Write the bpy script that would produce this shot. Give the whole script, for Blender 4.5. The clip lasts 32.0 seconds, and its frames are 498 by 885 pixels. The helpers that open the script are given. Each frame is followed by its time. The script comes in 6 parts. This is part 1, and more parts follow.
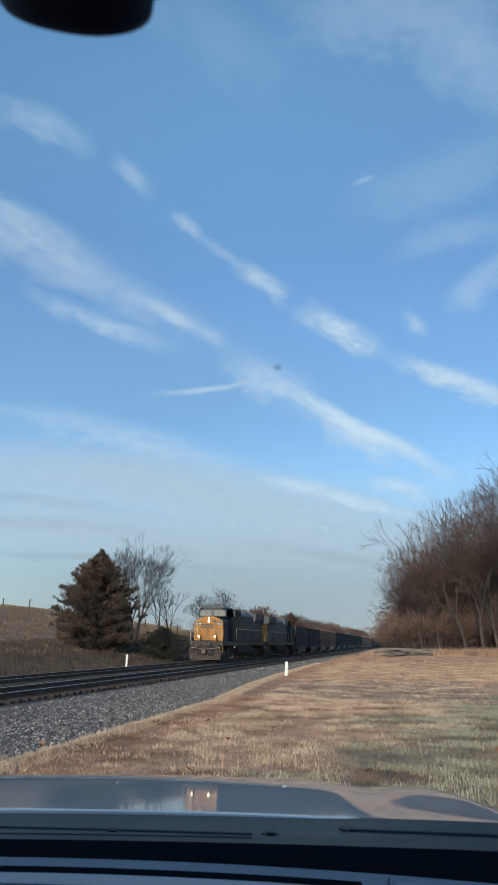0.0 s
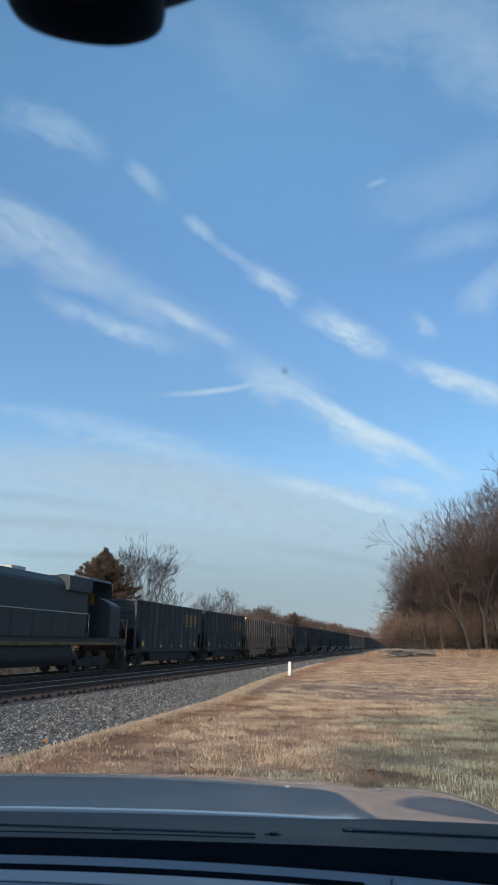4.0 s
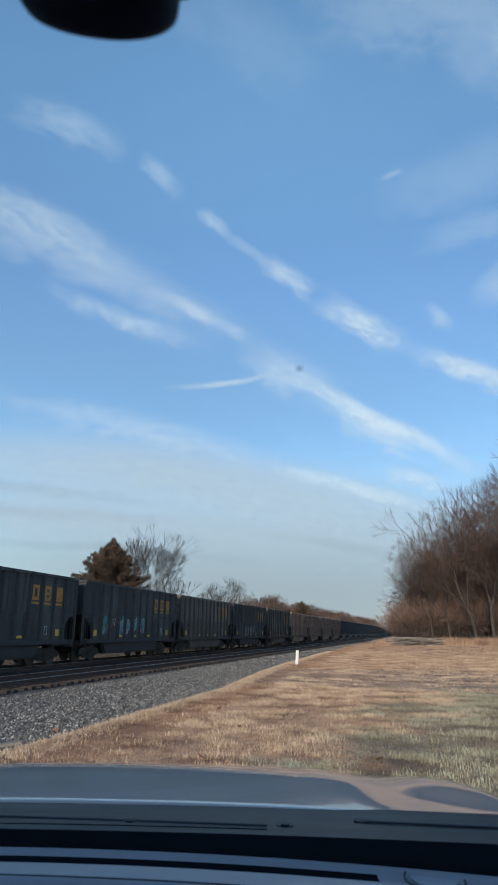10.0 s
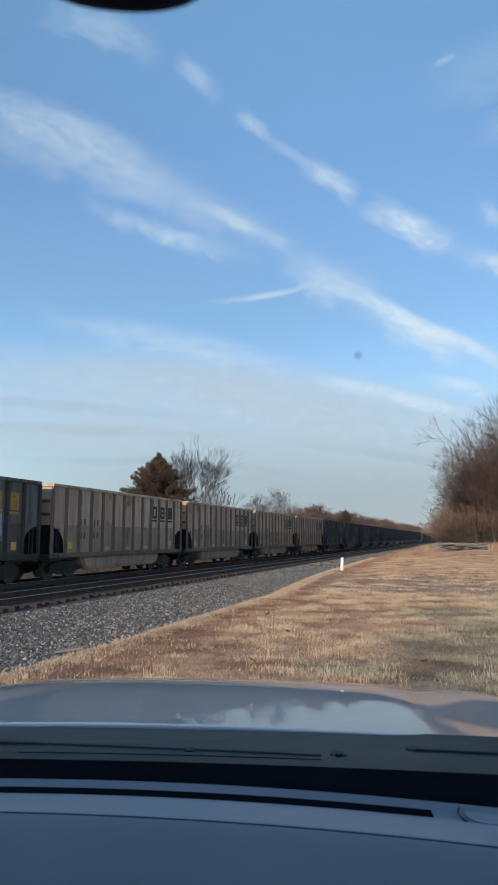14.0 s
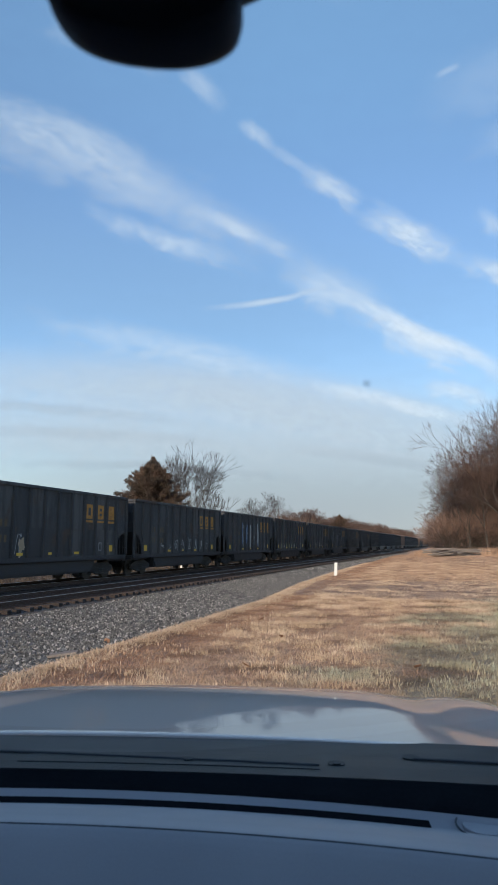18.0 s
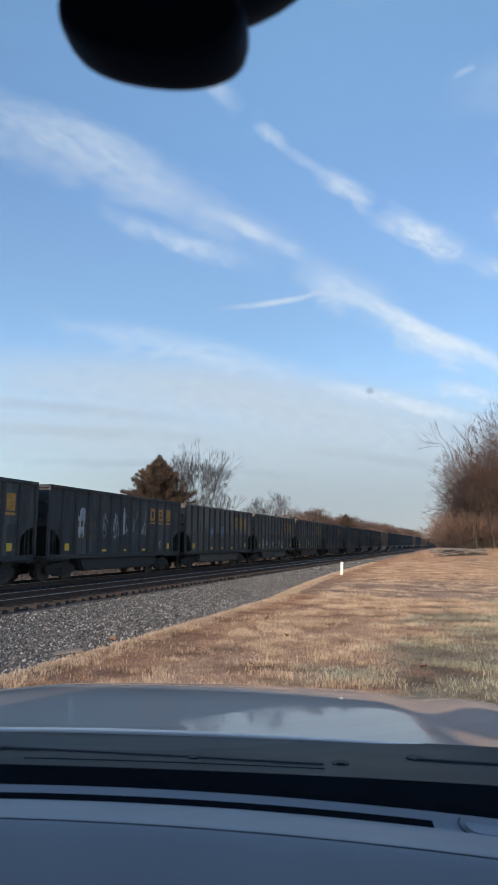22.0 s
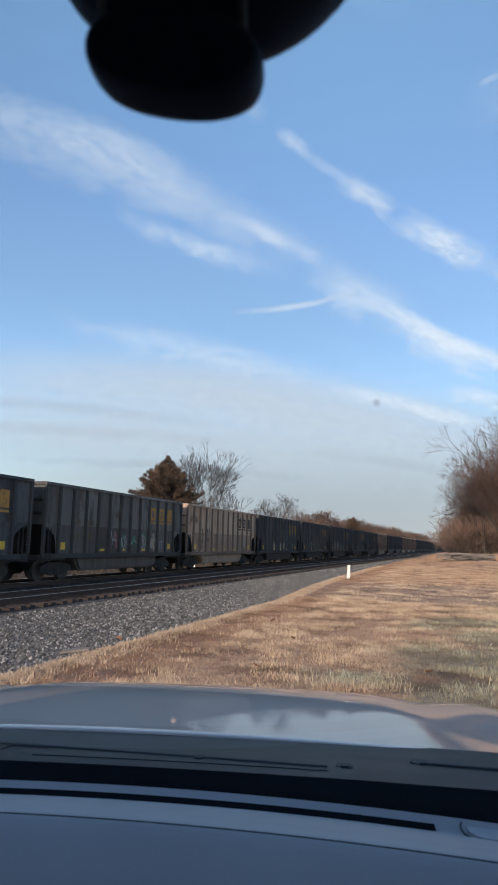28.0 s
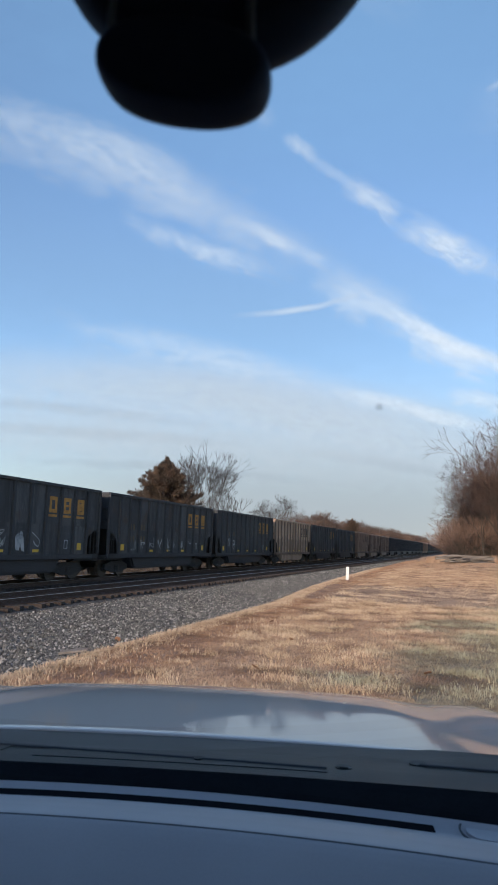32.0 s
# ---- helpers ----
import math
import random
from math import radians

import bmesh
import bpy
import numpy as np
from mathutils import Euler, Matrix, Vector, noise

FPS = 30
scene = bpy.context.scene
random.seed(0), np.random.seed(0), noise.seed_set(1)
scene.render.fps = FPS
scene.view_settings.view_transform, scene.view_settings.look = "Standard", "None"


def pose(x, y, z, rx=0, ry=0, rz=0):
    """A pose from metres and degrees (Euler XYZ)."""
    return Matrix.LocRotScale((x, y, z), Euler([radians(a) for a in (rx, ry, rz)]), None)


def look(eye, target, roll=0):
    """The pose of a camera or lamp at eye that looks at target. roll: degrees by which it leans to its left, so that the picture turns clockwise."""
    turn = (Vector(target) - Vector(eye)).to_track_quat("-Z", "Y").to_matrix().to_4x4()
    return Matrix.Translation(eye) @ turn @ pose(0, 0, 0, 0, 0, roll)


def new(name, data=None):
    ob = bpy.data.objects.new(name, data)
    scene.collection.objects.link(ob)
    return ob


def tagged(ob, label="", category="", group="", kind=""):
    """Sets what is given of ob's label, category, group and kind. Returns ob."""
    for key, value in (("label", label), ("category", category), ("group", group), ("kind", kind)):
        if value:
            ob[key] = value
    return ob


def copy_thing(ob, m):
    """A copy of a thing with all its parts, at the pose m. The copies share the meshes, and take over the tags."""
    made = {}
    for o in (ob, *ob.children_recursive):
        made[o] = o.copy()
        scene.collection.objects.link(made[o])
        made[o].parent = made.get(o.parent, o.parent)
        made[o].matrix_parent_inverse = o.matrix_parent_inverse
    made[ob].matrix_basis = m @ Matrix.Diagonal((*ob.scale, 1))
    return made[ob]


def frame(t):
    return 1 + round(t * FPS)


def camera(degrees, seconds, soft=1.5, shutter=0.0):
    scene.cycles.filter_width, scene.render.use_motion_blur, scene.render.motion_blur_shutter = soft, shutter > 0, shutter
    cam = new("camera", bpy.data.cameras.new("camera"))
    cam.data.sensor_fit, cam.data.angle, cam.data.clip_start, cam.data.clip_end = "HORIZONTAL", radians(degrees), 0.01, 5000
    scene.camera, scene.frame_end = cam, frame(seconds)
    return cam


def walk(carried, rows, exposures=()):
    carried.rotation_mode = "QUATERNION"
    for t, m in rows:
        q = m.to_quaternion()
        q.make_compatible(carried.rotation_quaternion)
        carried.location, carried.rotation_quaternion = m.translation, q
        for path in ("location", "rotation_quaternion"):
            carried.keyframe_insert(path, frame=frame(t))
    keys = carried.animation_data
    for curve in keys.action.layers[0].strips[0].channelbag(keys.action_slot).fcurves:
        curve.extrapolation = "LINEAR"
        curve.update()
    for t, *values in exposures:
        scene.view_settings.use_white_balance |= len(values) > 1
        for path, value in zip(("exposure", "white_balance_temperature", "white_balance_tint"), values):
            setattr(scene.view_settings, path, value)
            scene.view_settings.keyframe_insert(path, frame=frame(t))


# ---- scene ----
# The camera: a phone held inside a parked car, beside a double railway track that runs along +y.
cam = camera(39.75, 32.0, soft=1.4)
# seconds, place, yaw (clockwise from +y), pitch, roll
PATH = [
    (0.0, 0.0010, 0.0000, 1.6159, -12.944, 16.143, 0.729),
    (0.5, 0.0010, -0.0004, 1.6156, -13.033, 16.133, 0.799),
    (1.0, 0.0010, -0.0008, 1.6150, -13.114, 16.115, 0.798),
    (1.5, 0.0010, -0.0008, 1.6162, -13.187, 16.066, 0.816),
    (2.0, 0.0010, -0.0009, 1.6164, -13.271, 16.022, 0.818),
    (2.5, 0.0010, -0.0007, 1.6168, -13.355, 16.032, 0.949),
    (3.0, 0.0010, -0.0007, 1.6165, -13.355, 16.050, 0.985),
    (3.5, 0.0010, -0.0023, 1.6167, -13.333, 16.075, 1.082),
    (5.5, -0.0030, -0.0071, 1.6176, -13.189, 16.316, 1.059),
    (6.0, -0.0030, -0.0111, 1.6181, -13.109, 16.422, 1.015),
    (6.5, -0.0030, -0.0106, 1.6185, -13.082, 16.479, 1.045),
    (7.0, -0.0030, -0.0104, 1.6185, -13.054, 16.518, 0.987),
    (7.5, -0.0030, -0.0102, 1.6180, -13.059, 16.527, 0.919),
    (8.0, -0.0030, -0.0112, 1.6191, -13.075, 16.559, 1.011),
    (8.5, -0.0030, -0.0124, 1.6191, -13.037, 16.608, 0.959),
    (9.0, -0.0030, -0.0139, 1.6185, -13.081, 16.558, 0.950),
    (9.5, -0.0030, -0.0084, 1.6203, -13.269, 16.159, 0.908),
    (10.0, -0.0045, -0.0019, 1.6224, -13.833, 15.249, 0.883),
    (10.5, -0.0080, 0.0054, 1.6262, -15.080, 14.077, 0.892),
    (11.0, -0.0158, 0.0065, 1.6331, -16.817, 12.906, 0.654),
    (11.5, -0.0120, 0.0085, 1.6403, -17.245, 11.810, 0.290),
    (12.0, -0.0136, 0.0075, 1.6427, -18.005, 11.327, 0.924),
    (12.5, -0.0144, 0.0066, 1.6483, -18.566, 11.096, 1.527),
    (13.0, -0.0181, 0.0076, 1.6512, -18.631, 10.177, 1.692),
    (13.5, -0.0198, 0.0062, 1.6576, -18.032, 8.739, 1.003),
    (14.0, -0.0146, 0.0123, 1.6675, -17.306, 7.930, -0.080),
    (14.5, -0.0215, 0.0134, 1.6717, -16.625, 8.075, -0.768),
    (16.5, -0.0208, 0.0050, 1.6743, -16.220, 8.069, -0.143),
    (17.0, -0.0188, 0.0033, 1.6748, -16.455, 8.142, -0.129),
    (17.5, -0.0204, 0.0015, 1.6754, -16.648, 8.223, 0.064),
    (18.0, -0.0194, 0.0002, 1.6760, -16.832, 8.290, 0.176),
    (18.5, -0.0190, -0.0019, 1.6767, -16.972, 8.384, 0.308),
    (19.0, -0.0161, -0.0049, 1.6770, -17.062, 8.477, 0.279),
    (19.5, -0.0177, -0.0046, 1.6771, -17.045, 8.463, 0.338),
    (20.0, -0.0158, -0.0053, 1.6773, -16.976, 8.405, 0.432),
    (20.5, -0.0169, -0.0062, 1.6778, -16.944, 8.364, 0.567),
    (21.0, -0.0172, -0.0063, 1.6779, -17.007, 8.324, 0.616),
    (21.5, -0.0177, -0.0061, 1.6789, -17.163, 8.273, 0.656),
    (22.0, -0.0168, -0.0061, 1.6783, -17.378, 8.185, 0.502),
    (22.5, -0.0176, -0.0056, 1.6786, -17.658, 8.007, 0.540),
    (23.0, -0.0172, -0.0060, 1.6791, -17.787, 7.867, 0.458),
    (23.5, -0.0173, -0.0076, 1.6787, -17.839, 7.788, 0.782),
    (24.0, -0.0166, -0.0092, 1.6789, -17.800, 7.906, 0.916),
    (24.5, -0.0171, -0.0101, 1.6792, -17.803, 8.061, 0.938),
    (25.0, -0.0177, -0.0112, 1.6796, -17.900, 8.170, 1.094),
    (25.5, -0.0169, -0.0123, 1.6800, -17.985, 8.173, 1.133),
    (27.5, -0.0145, -0.0145, 1.6807, -18.143, 8.202, 1.254),
    (28.0, -0.0139, -0.0175, 1.6803, -18.084, 8.311, 1.368),
    (28.5, -0.0148, -0.0178, 1.6811, -18.005, 8.416, 1.334),
    (29.0, -0.0156, -0.0177, 1.6815, -18.012, 8.431, 1.359),
    (29.5, -0.0159, -0.0179, 1.6814, -18.097, 8.364, 1.437),
    (30.0, -0.0158, -0.0182, 1.6814, -18.203, 8.296, 1.458),
    (30.5, -0.0160, -0.0184, 1.6813, -18.227, 8.302, 1.450),
    (31.0, -0.0163, -0.0187, 1.6816, -18.178, 8.357, 1.426),
    (31.5, -0.0166, -0.0197, 1.6820, -18.089, 8.387, 1.536),
    (32.0, -0.0151, -0.0212, 1.6807, -18.015, 8.419, 1.558),
]


def aim(x, y, z, yaw, pitch, roll):
    a, b = radians(yaw), radians(pitch)
    way = Vector((math.sin(a) * math.cos(b), math.cos(a) * math.cos(b), math.sin(b)))
    eye = Vector((x, y, z))
    return look(eye, eye + way, roll)


walk(cam, [(t, aim(*row)) for t, *row in PATH], [(0, 0.23, 5640, 5), (9, 0.26, 5700, 6), (13, 0.34, 5880, 8), (17, 0.40, 6020, 11), (32, 0.45, 6120, 14)])
cam.data.dof.use_dof, cam.data.dof.focus_distance, cam.data.dof.aperture_fstop = True, 60.0, 26.0

# ---- light: low winter sun behind the camera, clear sky with cirrus ----
SUN_ELEVATION, SUN_AZIMUTH = 16.0, 182.0
world = bpy.data.worlds.new("sky")
scene.world = world
world.use_nodes = True
wn = world.node_tree.nodes
sky = wn.new("ShaderNodeTexSky")
sky.sky_type = "NISHITA"
sky.sun_disc = False
sky.sun_elevation, sky.sun_rotation = radians(SUN_ELEVATION), radians(SUN_AZIMUTH)
sky.air_density, sky.dust_density, sky.ozone_density = 1.0, 0.3, 2.0
wn["Background"].inputs["Strength"].default_value = 0.144
world.node_tree.links.new(sky.outputs[0], wn["Background"].inputs["Color"])

sun = new("sun", bpy.data.lights.new("sun", "SUN"))
sun.data.energy, sun.data.angle, sun.data.color = 3.0, radians(0.8), (1.0, 0.8, 0.6)
_a, _e = radians(SUN_AZIMUTH), radians(SUN_ELEVATION)
sun.matrix_world = look((math.sin(_a) * 50, math.cos(_a) * 50, 50 * math.tan(_e)), (0, 0, 0))


# ---- materials ----
def surface(name, tones, scale=3.0, rough=0.7, bump=0.3, fine=40.0, metal=0.0, coat=0.0, rand=0.0, stretch=(1, 1, 1), spread=0.5, dist=0.02, coords="Object"):
    """A procedural surface: tones mixed by coarse noise, a fine grain over them, and relief."""
    m = bpy.data.materials.new(name)
    m.use_nodes = True
    n, l = m.node_tree.nodes, m.node_tree.links
    p = n["Principled BSDF"]
    co = n.new("ShaderNodeTexCoord")
    mp = n.new("ShaderNodeMapping")
    mp.inputs["Scale"].default_value = stretch
    l.new(co.outputs[coords], mp.inputs["Vector"])
    big, small = n.new("ShaderNodeTexNoise"), n.new("ShaderNodeTexNoise")
    for t, s, d in ((big, scale, 5), (small, fine, 3)):
        t.inputs["Scale"].default_value, t.inputs["Detail"].default_value = s, d
        l.new(mp.outputs[0], t.inputs["Vector"])
    mixed = n.new("ShaderNodeMath")
    mixed.operation = "MULTIPLY_ADD"
    mixed.inputs[1].default_value = 0.45
    l.new(small.outputs["Fac"], mixed.inputs[0])
    l.new(big.outputs["Fac"], mixed.inputs[2])
    shift = mixed
    if rand:
        oi = n.new("ShaderNodeObjectInfo")
        shift = n.new("ShaderNodeMath")
        shift.operation = "MULTIPLY_ADD"
        shift.inputs[1].default_value = rand
        l.new(oi.outputs["Random"], shift.inputs[0])
        l.new(mixed.outputs[0], shift.inputs[2])
    ramp = n.new("ShaderNodeValToRGB")
    e = ramp.color_ramp.elements
    lo, hi = 0.72 - spread * 0.5, 0.72 + spread * 0.5 + rand
    for i, tone in enumerate(tones):
        pos = lo + (hi - lo) * i / max(1, len(tones) - 1)
        if i < 2:
            e[i].position = min(1, pos)
        else:
            e.new(min(1, pos))
        e[i].color = (*tone, 1)
    l.new(shift.outputs[0], ramp.inputs[0])
    l.new(ramp.outputs[0], p.inputs["Base Color"])
    rr = n.new("ShaderNodeMapRange")
    rr.inputs["To Min"].default_value, rr.inputs["To Max"].default_value = max(0.02, rough - 0.12), min(1, rough + 0.12)
    l.new(big.outputs["Fac"], rr.inputs["Value"])
    l.new(rr.outputs[0], p.inputs["Roughness"])
    p.inputs["Metallic"].default_value = metal
    p.inputs["Coat Weight"].default_value = coat
    p.inputs["Coat Roughness"].default_value = 0.04
    if bump:
        b = n.new("ShaderNodeBump")
        b.inputs["Strength"].default_value, b.inputs["Distance"].default_value = bump, dist
        l.new(mixed.outputs[0], b.inputs["Height"])
        l.new(b.outputs[0], p.inputs["Normal"])
    return m


def glow(name, colour, strength):
    m = bpy.data.materials.new(name)
    m.use_nodes = True
    p = m.node_tree.nodes["Principled BSDF"]
    p.inputs["Base Color"].default_value = (*colour, 1)
    p.inputs["Emission Color"].default_value = (*colour, 1)
    p.inputs["Emission Strength"].default_value = strength
    return m


def glass(name, tint=(0.02, 0.025, 0.03)):
    m = bpy.data.materials.new(name)
    m.use_nodes = True
    p = m.node_tree.nodes["Principled BSDF"]
    p.inputs["Base Color"].default_value = (*tint, 1)
    p.inputs["Roughness"].default_value = 0.06
    p.inputs["Coat Weight"].default_value = 0.6
    return m


GRASS = surface("dry_grass_ground", [(0.1741, 0.1049, 0.0657), (0.2867, 0.1783, 0.1113), (0.4096, 0.2779, 0.1749), (0.2970, 0.1783, 0.1113)], 0.9, 0.95, 1.0, 9.0, dist=0.08, spread=0.45)
BLADE = surface("dry_grass_blades", [(0.1803, 0.1037, 0.0618), (0.3244, 0.1988, 0.1236), (0.5407, 0.3659, 0.2347), (0.3605, 0.2110, 0.1297)], 0.9, 0.9, 0.0, 9.0, spread=0.42)
STRAW = surface("pale_straw", [(0.4839, 0.3307, 0.2000), (0.6600, 0.4849, 0.3134), (0.7699, 0.5952, 0.4108)], 0.9, 0.9, 0.0, 9.0, spread=0.45)
RANK = surface("rank_hill_grass", [(0.165, 0.111, 0.063), (0.285, 0.1924, 0.1092), (0.42, 0.2886, 0.168)], 0.15, 0.95, 0.0, 5.0, spread=0.5)
LEAF = surface("fallen_leaf", [(0.22, 0.10, 0.05), (0.34, 0.17, 0.08)], 8.0, 0.8, 0.2, 40.0)
WEED = surface("weeds", [(0.05, 0.037, 0.025), (0.09, 0.066, 0.044), (0.14, 0.10, 0.066)], 0.3, 0.95, 0.0, 8.0)
STONE = surface("ballast_stone", [(0.0354, 0.0338, 0.0310), (0.1012, 0.0964, 0.0871), (0.1923, 0.1810, 0.1626), (0.4453, 0.4176, 0.3775)], 9.0, 0.9, 0.4, 60.0, spread=0.5, dist=0.01)
BALLAST = surface("ballast_bed", [(0.0202, 0.0189, 0.0174), (0.0708, 0.0676, 0.0620), (0.1417, 0.1332, 0.1200), (0.3238, 0.3032, 0.2710)], 14.0, 0.95, 1.0, 45.0, spread=0.35, dist=0.05)
DIRTY = surface("dirty_ballast", [(0.03, 0.028, 0.026), (0.07, 0.062, 0.055), (0.12, 0.105, 0.09)], 8.0, 0.95, 0.9, 50.0, dist=0.04)
TIE = surface("tie_wood", [(0.0213, 0.0148, 0.0113), (0.0425, 0.0295, 0.0222), (0.0668, 0.0487, 0.0381)], 3.0, 0.9, 0.5, 30.0, stretch=(0.3, 3, 3), rand=0.2)
RAIL = surface("rail_rust", [(0.05, 0.03, 0.022), (0.11, 0.065, 0.045)], 6.0, 0.75, 0.2, 50.0, metal=0.3)
RAILTOP = surface("rail_head", [(0.55, 0.53, 0.52), (0.72, 0.70, 0.69)], 4.0, 0.42, 0.05, 60.0, metal=1.0)
BARK = surface("bark", [(0.0300, 0.0240, 0.0192), (0.0600, 0.0480, 0.0384), (0.1020, 0.0840, 0.0690)], 2.5, 0.95, 0.5, 25.0, rand=0.2)
DARK_CEDAR = surface("dark_cedar_foliage", [(0.014, 0.018, 0.012), (0.03, 0.034, 0.022), (0.06, 0.055, 0.036)], 1.2, 0.95, 0.0, 14.0)
DEADWOOD = surface("grey_deadwood", [(0.14, 0.115, 0.095), (0.26, 0.22, 0.185)], 2.5, 0.95, 0.4, 25.0, rand=0.2)
TWIG = surface("twigs", [(0.0545, 0.0347, 0.0275), (0.0862, 0.0545, 0.0416), (0.1271, 0.0784, 0.0587)], 0.6, 0.95, 0.0, 8.0, rand=0.25)
THICKET = surface("thicket_twigs", [(0.1009, 0.0616, 0.0456), (0.1594, 0.0988, 0.0723), (0.2338, 0.1487, 0.1062)], 0.6, 0.95, 0.0, 8.0, rand=0.25)
DARK_TWIG = surface("dark_twigs", [(0.035, 0.027, 0.024), (0.055, 0.042, 0.037), (0.085, 0.066, 0.057)], 0.6, 0.95, 0.0, 8.0)
CEDAR = surface("cedar_foliage", [(0.034, 0.028, 0.019), (0.078, 0.052, 0.036), (0.14, 0.088, 0.06)], 1.2, 0.95, 0.0, 14.0, rand=0.1)
WHITE = surface("white_paint", [(0.66, 0.64, 0.58), (0.82, 0.80, 0.74)], 6.0, 0.6, 0.1, 60.0)


def greener(m, colour, centre, size):
    """Multiplies one oval patch of the lawn by a duller, greener tone."""
    n, l = m.node_tree.nodes, m.node_tree.links
    p = n["Principled BSDF"]
    co = n.new("ShaderNodeTexCoord")
    mp = n.new("ShaderNodeMapping")
    mp.vector_type = "TEXTURE"
    mp.inputs["Location"].default_value = (*centre, 0)
    mp.inputs["Scale"].default_value = (*size, 100)
    l.new(co.outputs["Object"], mp.inputs["Vector"])
    ln = n.new("ShaderNodeVectorMath")
    ln.operation = "LENGTH"
    l.new(mp.outputs[0], ln.inputs[0])
    wob = n.new("ShaderNodeTexNoise")
    wob.inputs["Scale"].default_value, wob.inputs["Detail"].default_value = 0.5, 4
    l.new(co.outputs["Object"], wob.inputs["Vector"])
    add = n.new("ShaderNodeMath")
    l.new(ln.outputs["Value"], add.inputs[0])
    l.new(wob.outputs["Fac"], add.inputs[1])
    rg = n.new("ShaderNodeMapRange")
    rg.inputs["From Min"].default_value, rg.inputs["From Max"].default_value = 1.38, 1.56
    rg.inputs["To Min"].default_value, rg.inputs["To Max"].default_value = 0.95, 0.0
    l.new(add.outputs[0], rg.inputs["Value"])
    mix = n.new("ShaderNodeMix")
    mix.data_type = "RGBA"
    mix.blend_type = "MULTIPLY"
    old = p.inputs["Base Color"].links[0].from_socket
    l.new(rg.outputs[0], mix.inputs[0])
    l.new(old, mix.inputs[6])
    mix.inputs[7].default_value = (*colour, 1)
    l.new(mix.outputs[2], p.inputs["Base Color"])


def matted(m, colour):
    """Flattened red-brown grass in a strip along the ballast."""
    n, l = m.node_tree.nodes, m.node_tree.links
    p = n["Principled BSDF"]
    co, dot, wob, add, rg, mix = n.new("ShaderNodeTexCoord"), n.new("ShaderNodeVectorMath"), n.new("ShaderNodeTexNoise"), n.new("ShaderNodeMath"), n.new("ShaderNodeMapRange"), n.new("ShaderNodeMix")
    dot.operation = "DOT_PRODUCT"
    dot.inputs[1].default_value = (1.0, 0.045, 0.0)
    wob.inputs["Scale"].default_value, wob.inputs["Detail"].default_value = 0.9, 5
    for k in (dot, wob):
        l.new(co.outputs["Object"], k.inputs[0])
    l.new(dot.outputs["Value"], add.inputs[0])
    l.new(wob.outputs["Fac"], add.inputs[1])
    rg.inputs["From Min"].default_value, rg.inputs["From Max"].default_value = -3.35, -2.75
    rg.inputs["To Min"].default_value, rg.inputs["To Max"].default_value = 0.9, 0.0
    l.new(add.outputs[0], rg.inputs["Value"])
    mix.data_type, mix.blend_type = "RGBA", "MULTIPLY"
    l.new(rg.outputs[0], mix.inputs[0])
    l.new(p.inputs["Base Color"].links[0].from_socket, mix.inputs[6])
    mix.inputs[7].default_value = (*colour, 1)
    l.new(mix.outputs[2], p.inputs["Base Color"])


for m in (GRASS, BLADE, STRAW):
    greener(m, (0.60, 0.77, 0.80), (6.7, 10.0), (8.0, 17.6))
for m in (GRASS, BLADE):
    matted(m, (0.88, 0.79, 0.72))


def rank_field(m):
    """Unmown, darker growth beyond the tracks."""
    n, l = m.node_tree.nodes, m.node_tree.links
    p = n["Principled BSDF"]
    co, sp, rg, mix = n.new("ShaderNodeTexCoord"), n.new("ShaderNodeSeparateXYZ"), n.new("ShaderNodeMapRange"), n.new("ShaderNodeMix")
    l.new(co.outputs["Object"], sp.inputs[0])
    l.new(sp.outputs[0], rg.inputs["Value"])
    rg.inputs["From Min"].default_value, rg.inputs["From Max"].default_value = -22.0, -26.0
    mix.data_type, mix.blend_type = "RGBA", "MULTIPLY"
    l.new(rg.outputs[0], mix.inputs[0])
    l.new(p.inputs["Base Color"].links[0].from_socket, mix.inputs[6])
    mix.inputs[7].default_value = (0.50, 0.52, 0.50, 1)
    l.new(mix.outputs[2], p.inputs["Base Color"])


rank_field(GRASS)


# ---- small builders ----
def mesh(name, verts, faces, *mats):
    me = bpy.data.meshes.new(name)
    me.from_pydata(verts, [], faces)
    for m in mats:
        me.materials.append(m)
    me.update()
    return me


def part(name, data, material, parent, label="", m=None):
    """Links a bmesh or a mesh as one object under a thing or a part."""
    if isinstance(data, bmesh.types.BMesh):
        me = bpy.data.meshes.new(name)
        bmesh.ops.recalc_face_normals(data, faces=data.faces)
        data.to_mesh(me)
        data.free()
        data = me
    if material and not data.materials:
        data.materials.append(material)
    ob = new(name, data)
    ob.parent = parent
    if m is not None:
        ob.matrix_basis = m
    if label:
        tagged(ob, label)
    return ob


def thing(name, label, category, group="", kind="", m=None, data=None):
    ob = new(name, data)
    if m is not None:
        ob.matrix_basis = m
    return tagged(ob, label, category, group, kind)


def box(bm, x0, x1, y0, y1, z0, z1, bevel=0.0):
    vs = [bm.verts.new((x, y, z)) for x in (x0, x1) for y in (y0, y1) for z in (z0, z1)]
    fs = [bm.faces.new([vs[i] for i in f]) for f in ((0, 1, 3, 2), (4, 6, 7, 5), (0, 4, 5, 1), (2, 3, 7, 6), (0, 2, 6, 4), (1, 5, 7, 3))]
    if bevel:
        bmesh.ops.bevel(bm, geom=list({e for f in fs for e in f.edges}), offset=bevel, segments=2, affect="EDGES", profile=0.6)
    return bm


def boxed(*a, **k):
    return box(bmesh.new(), *a, **k)


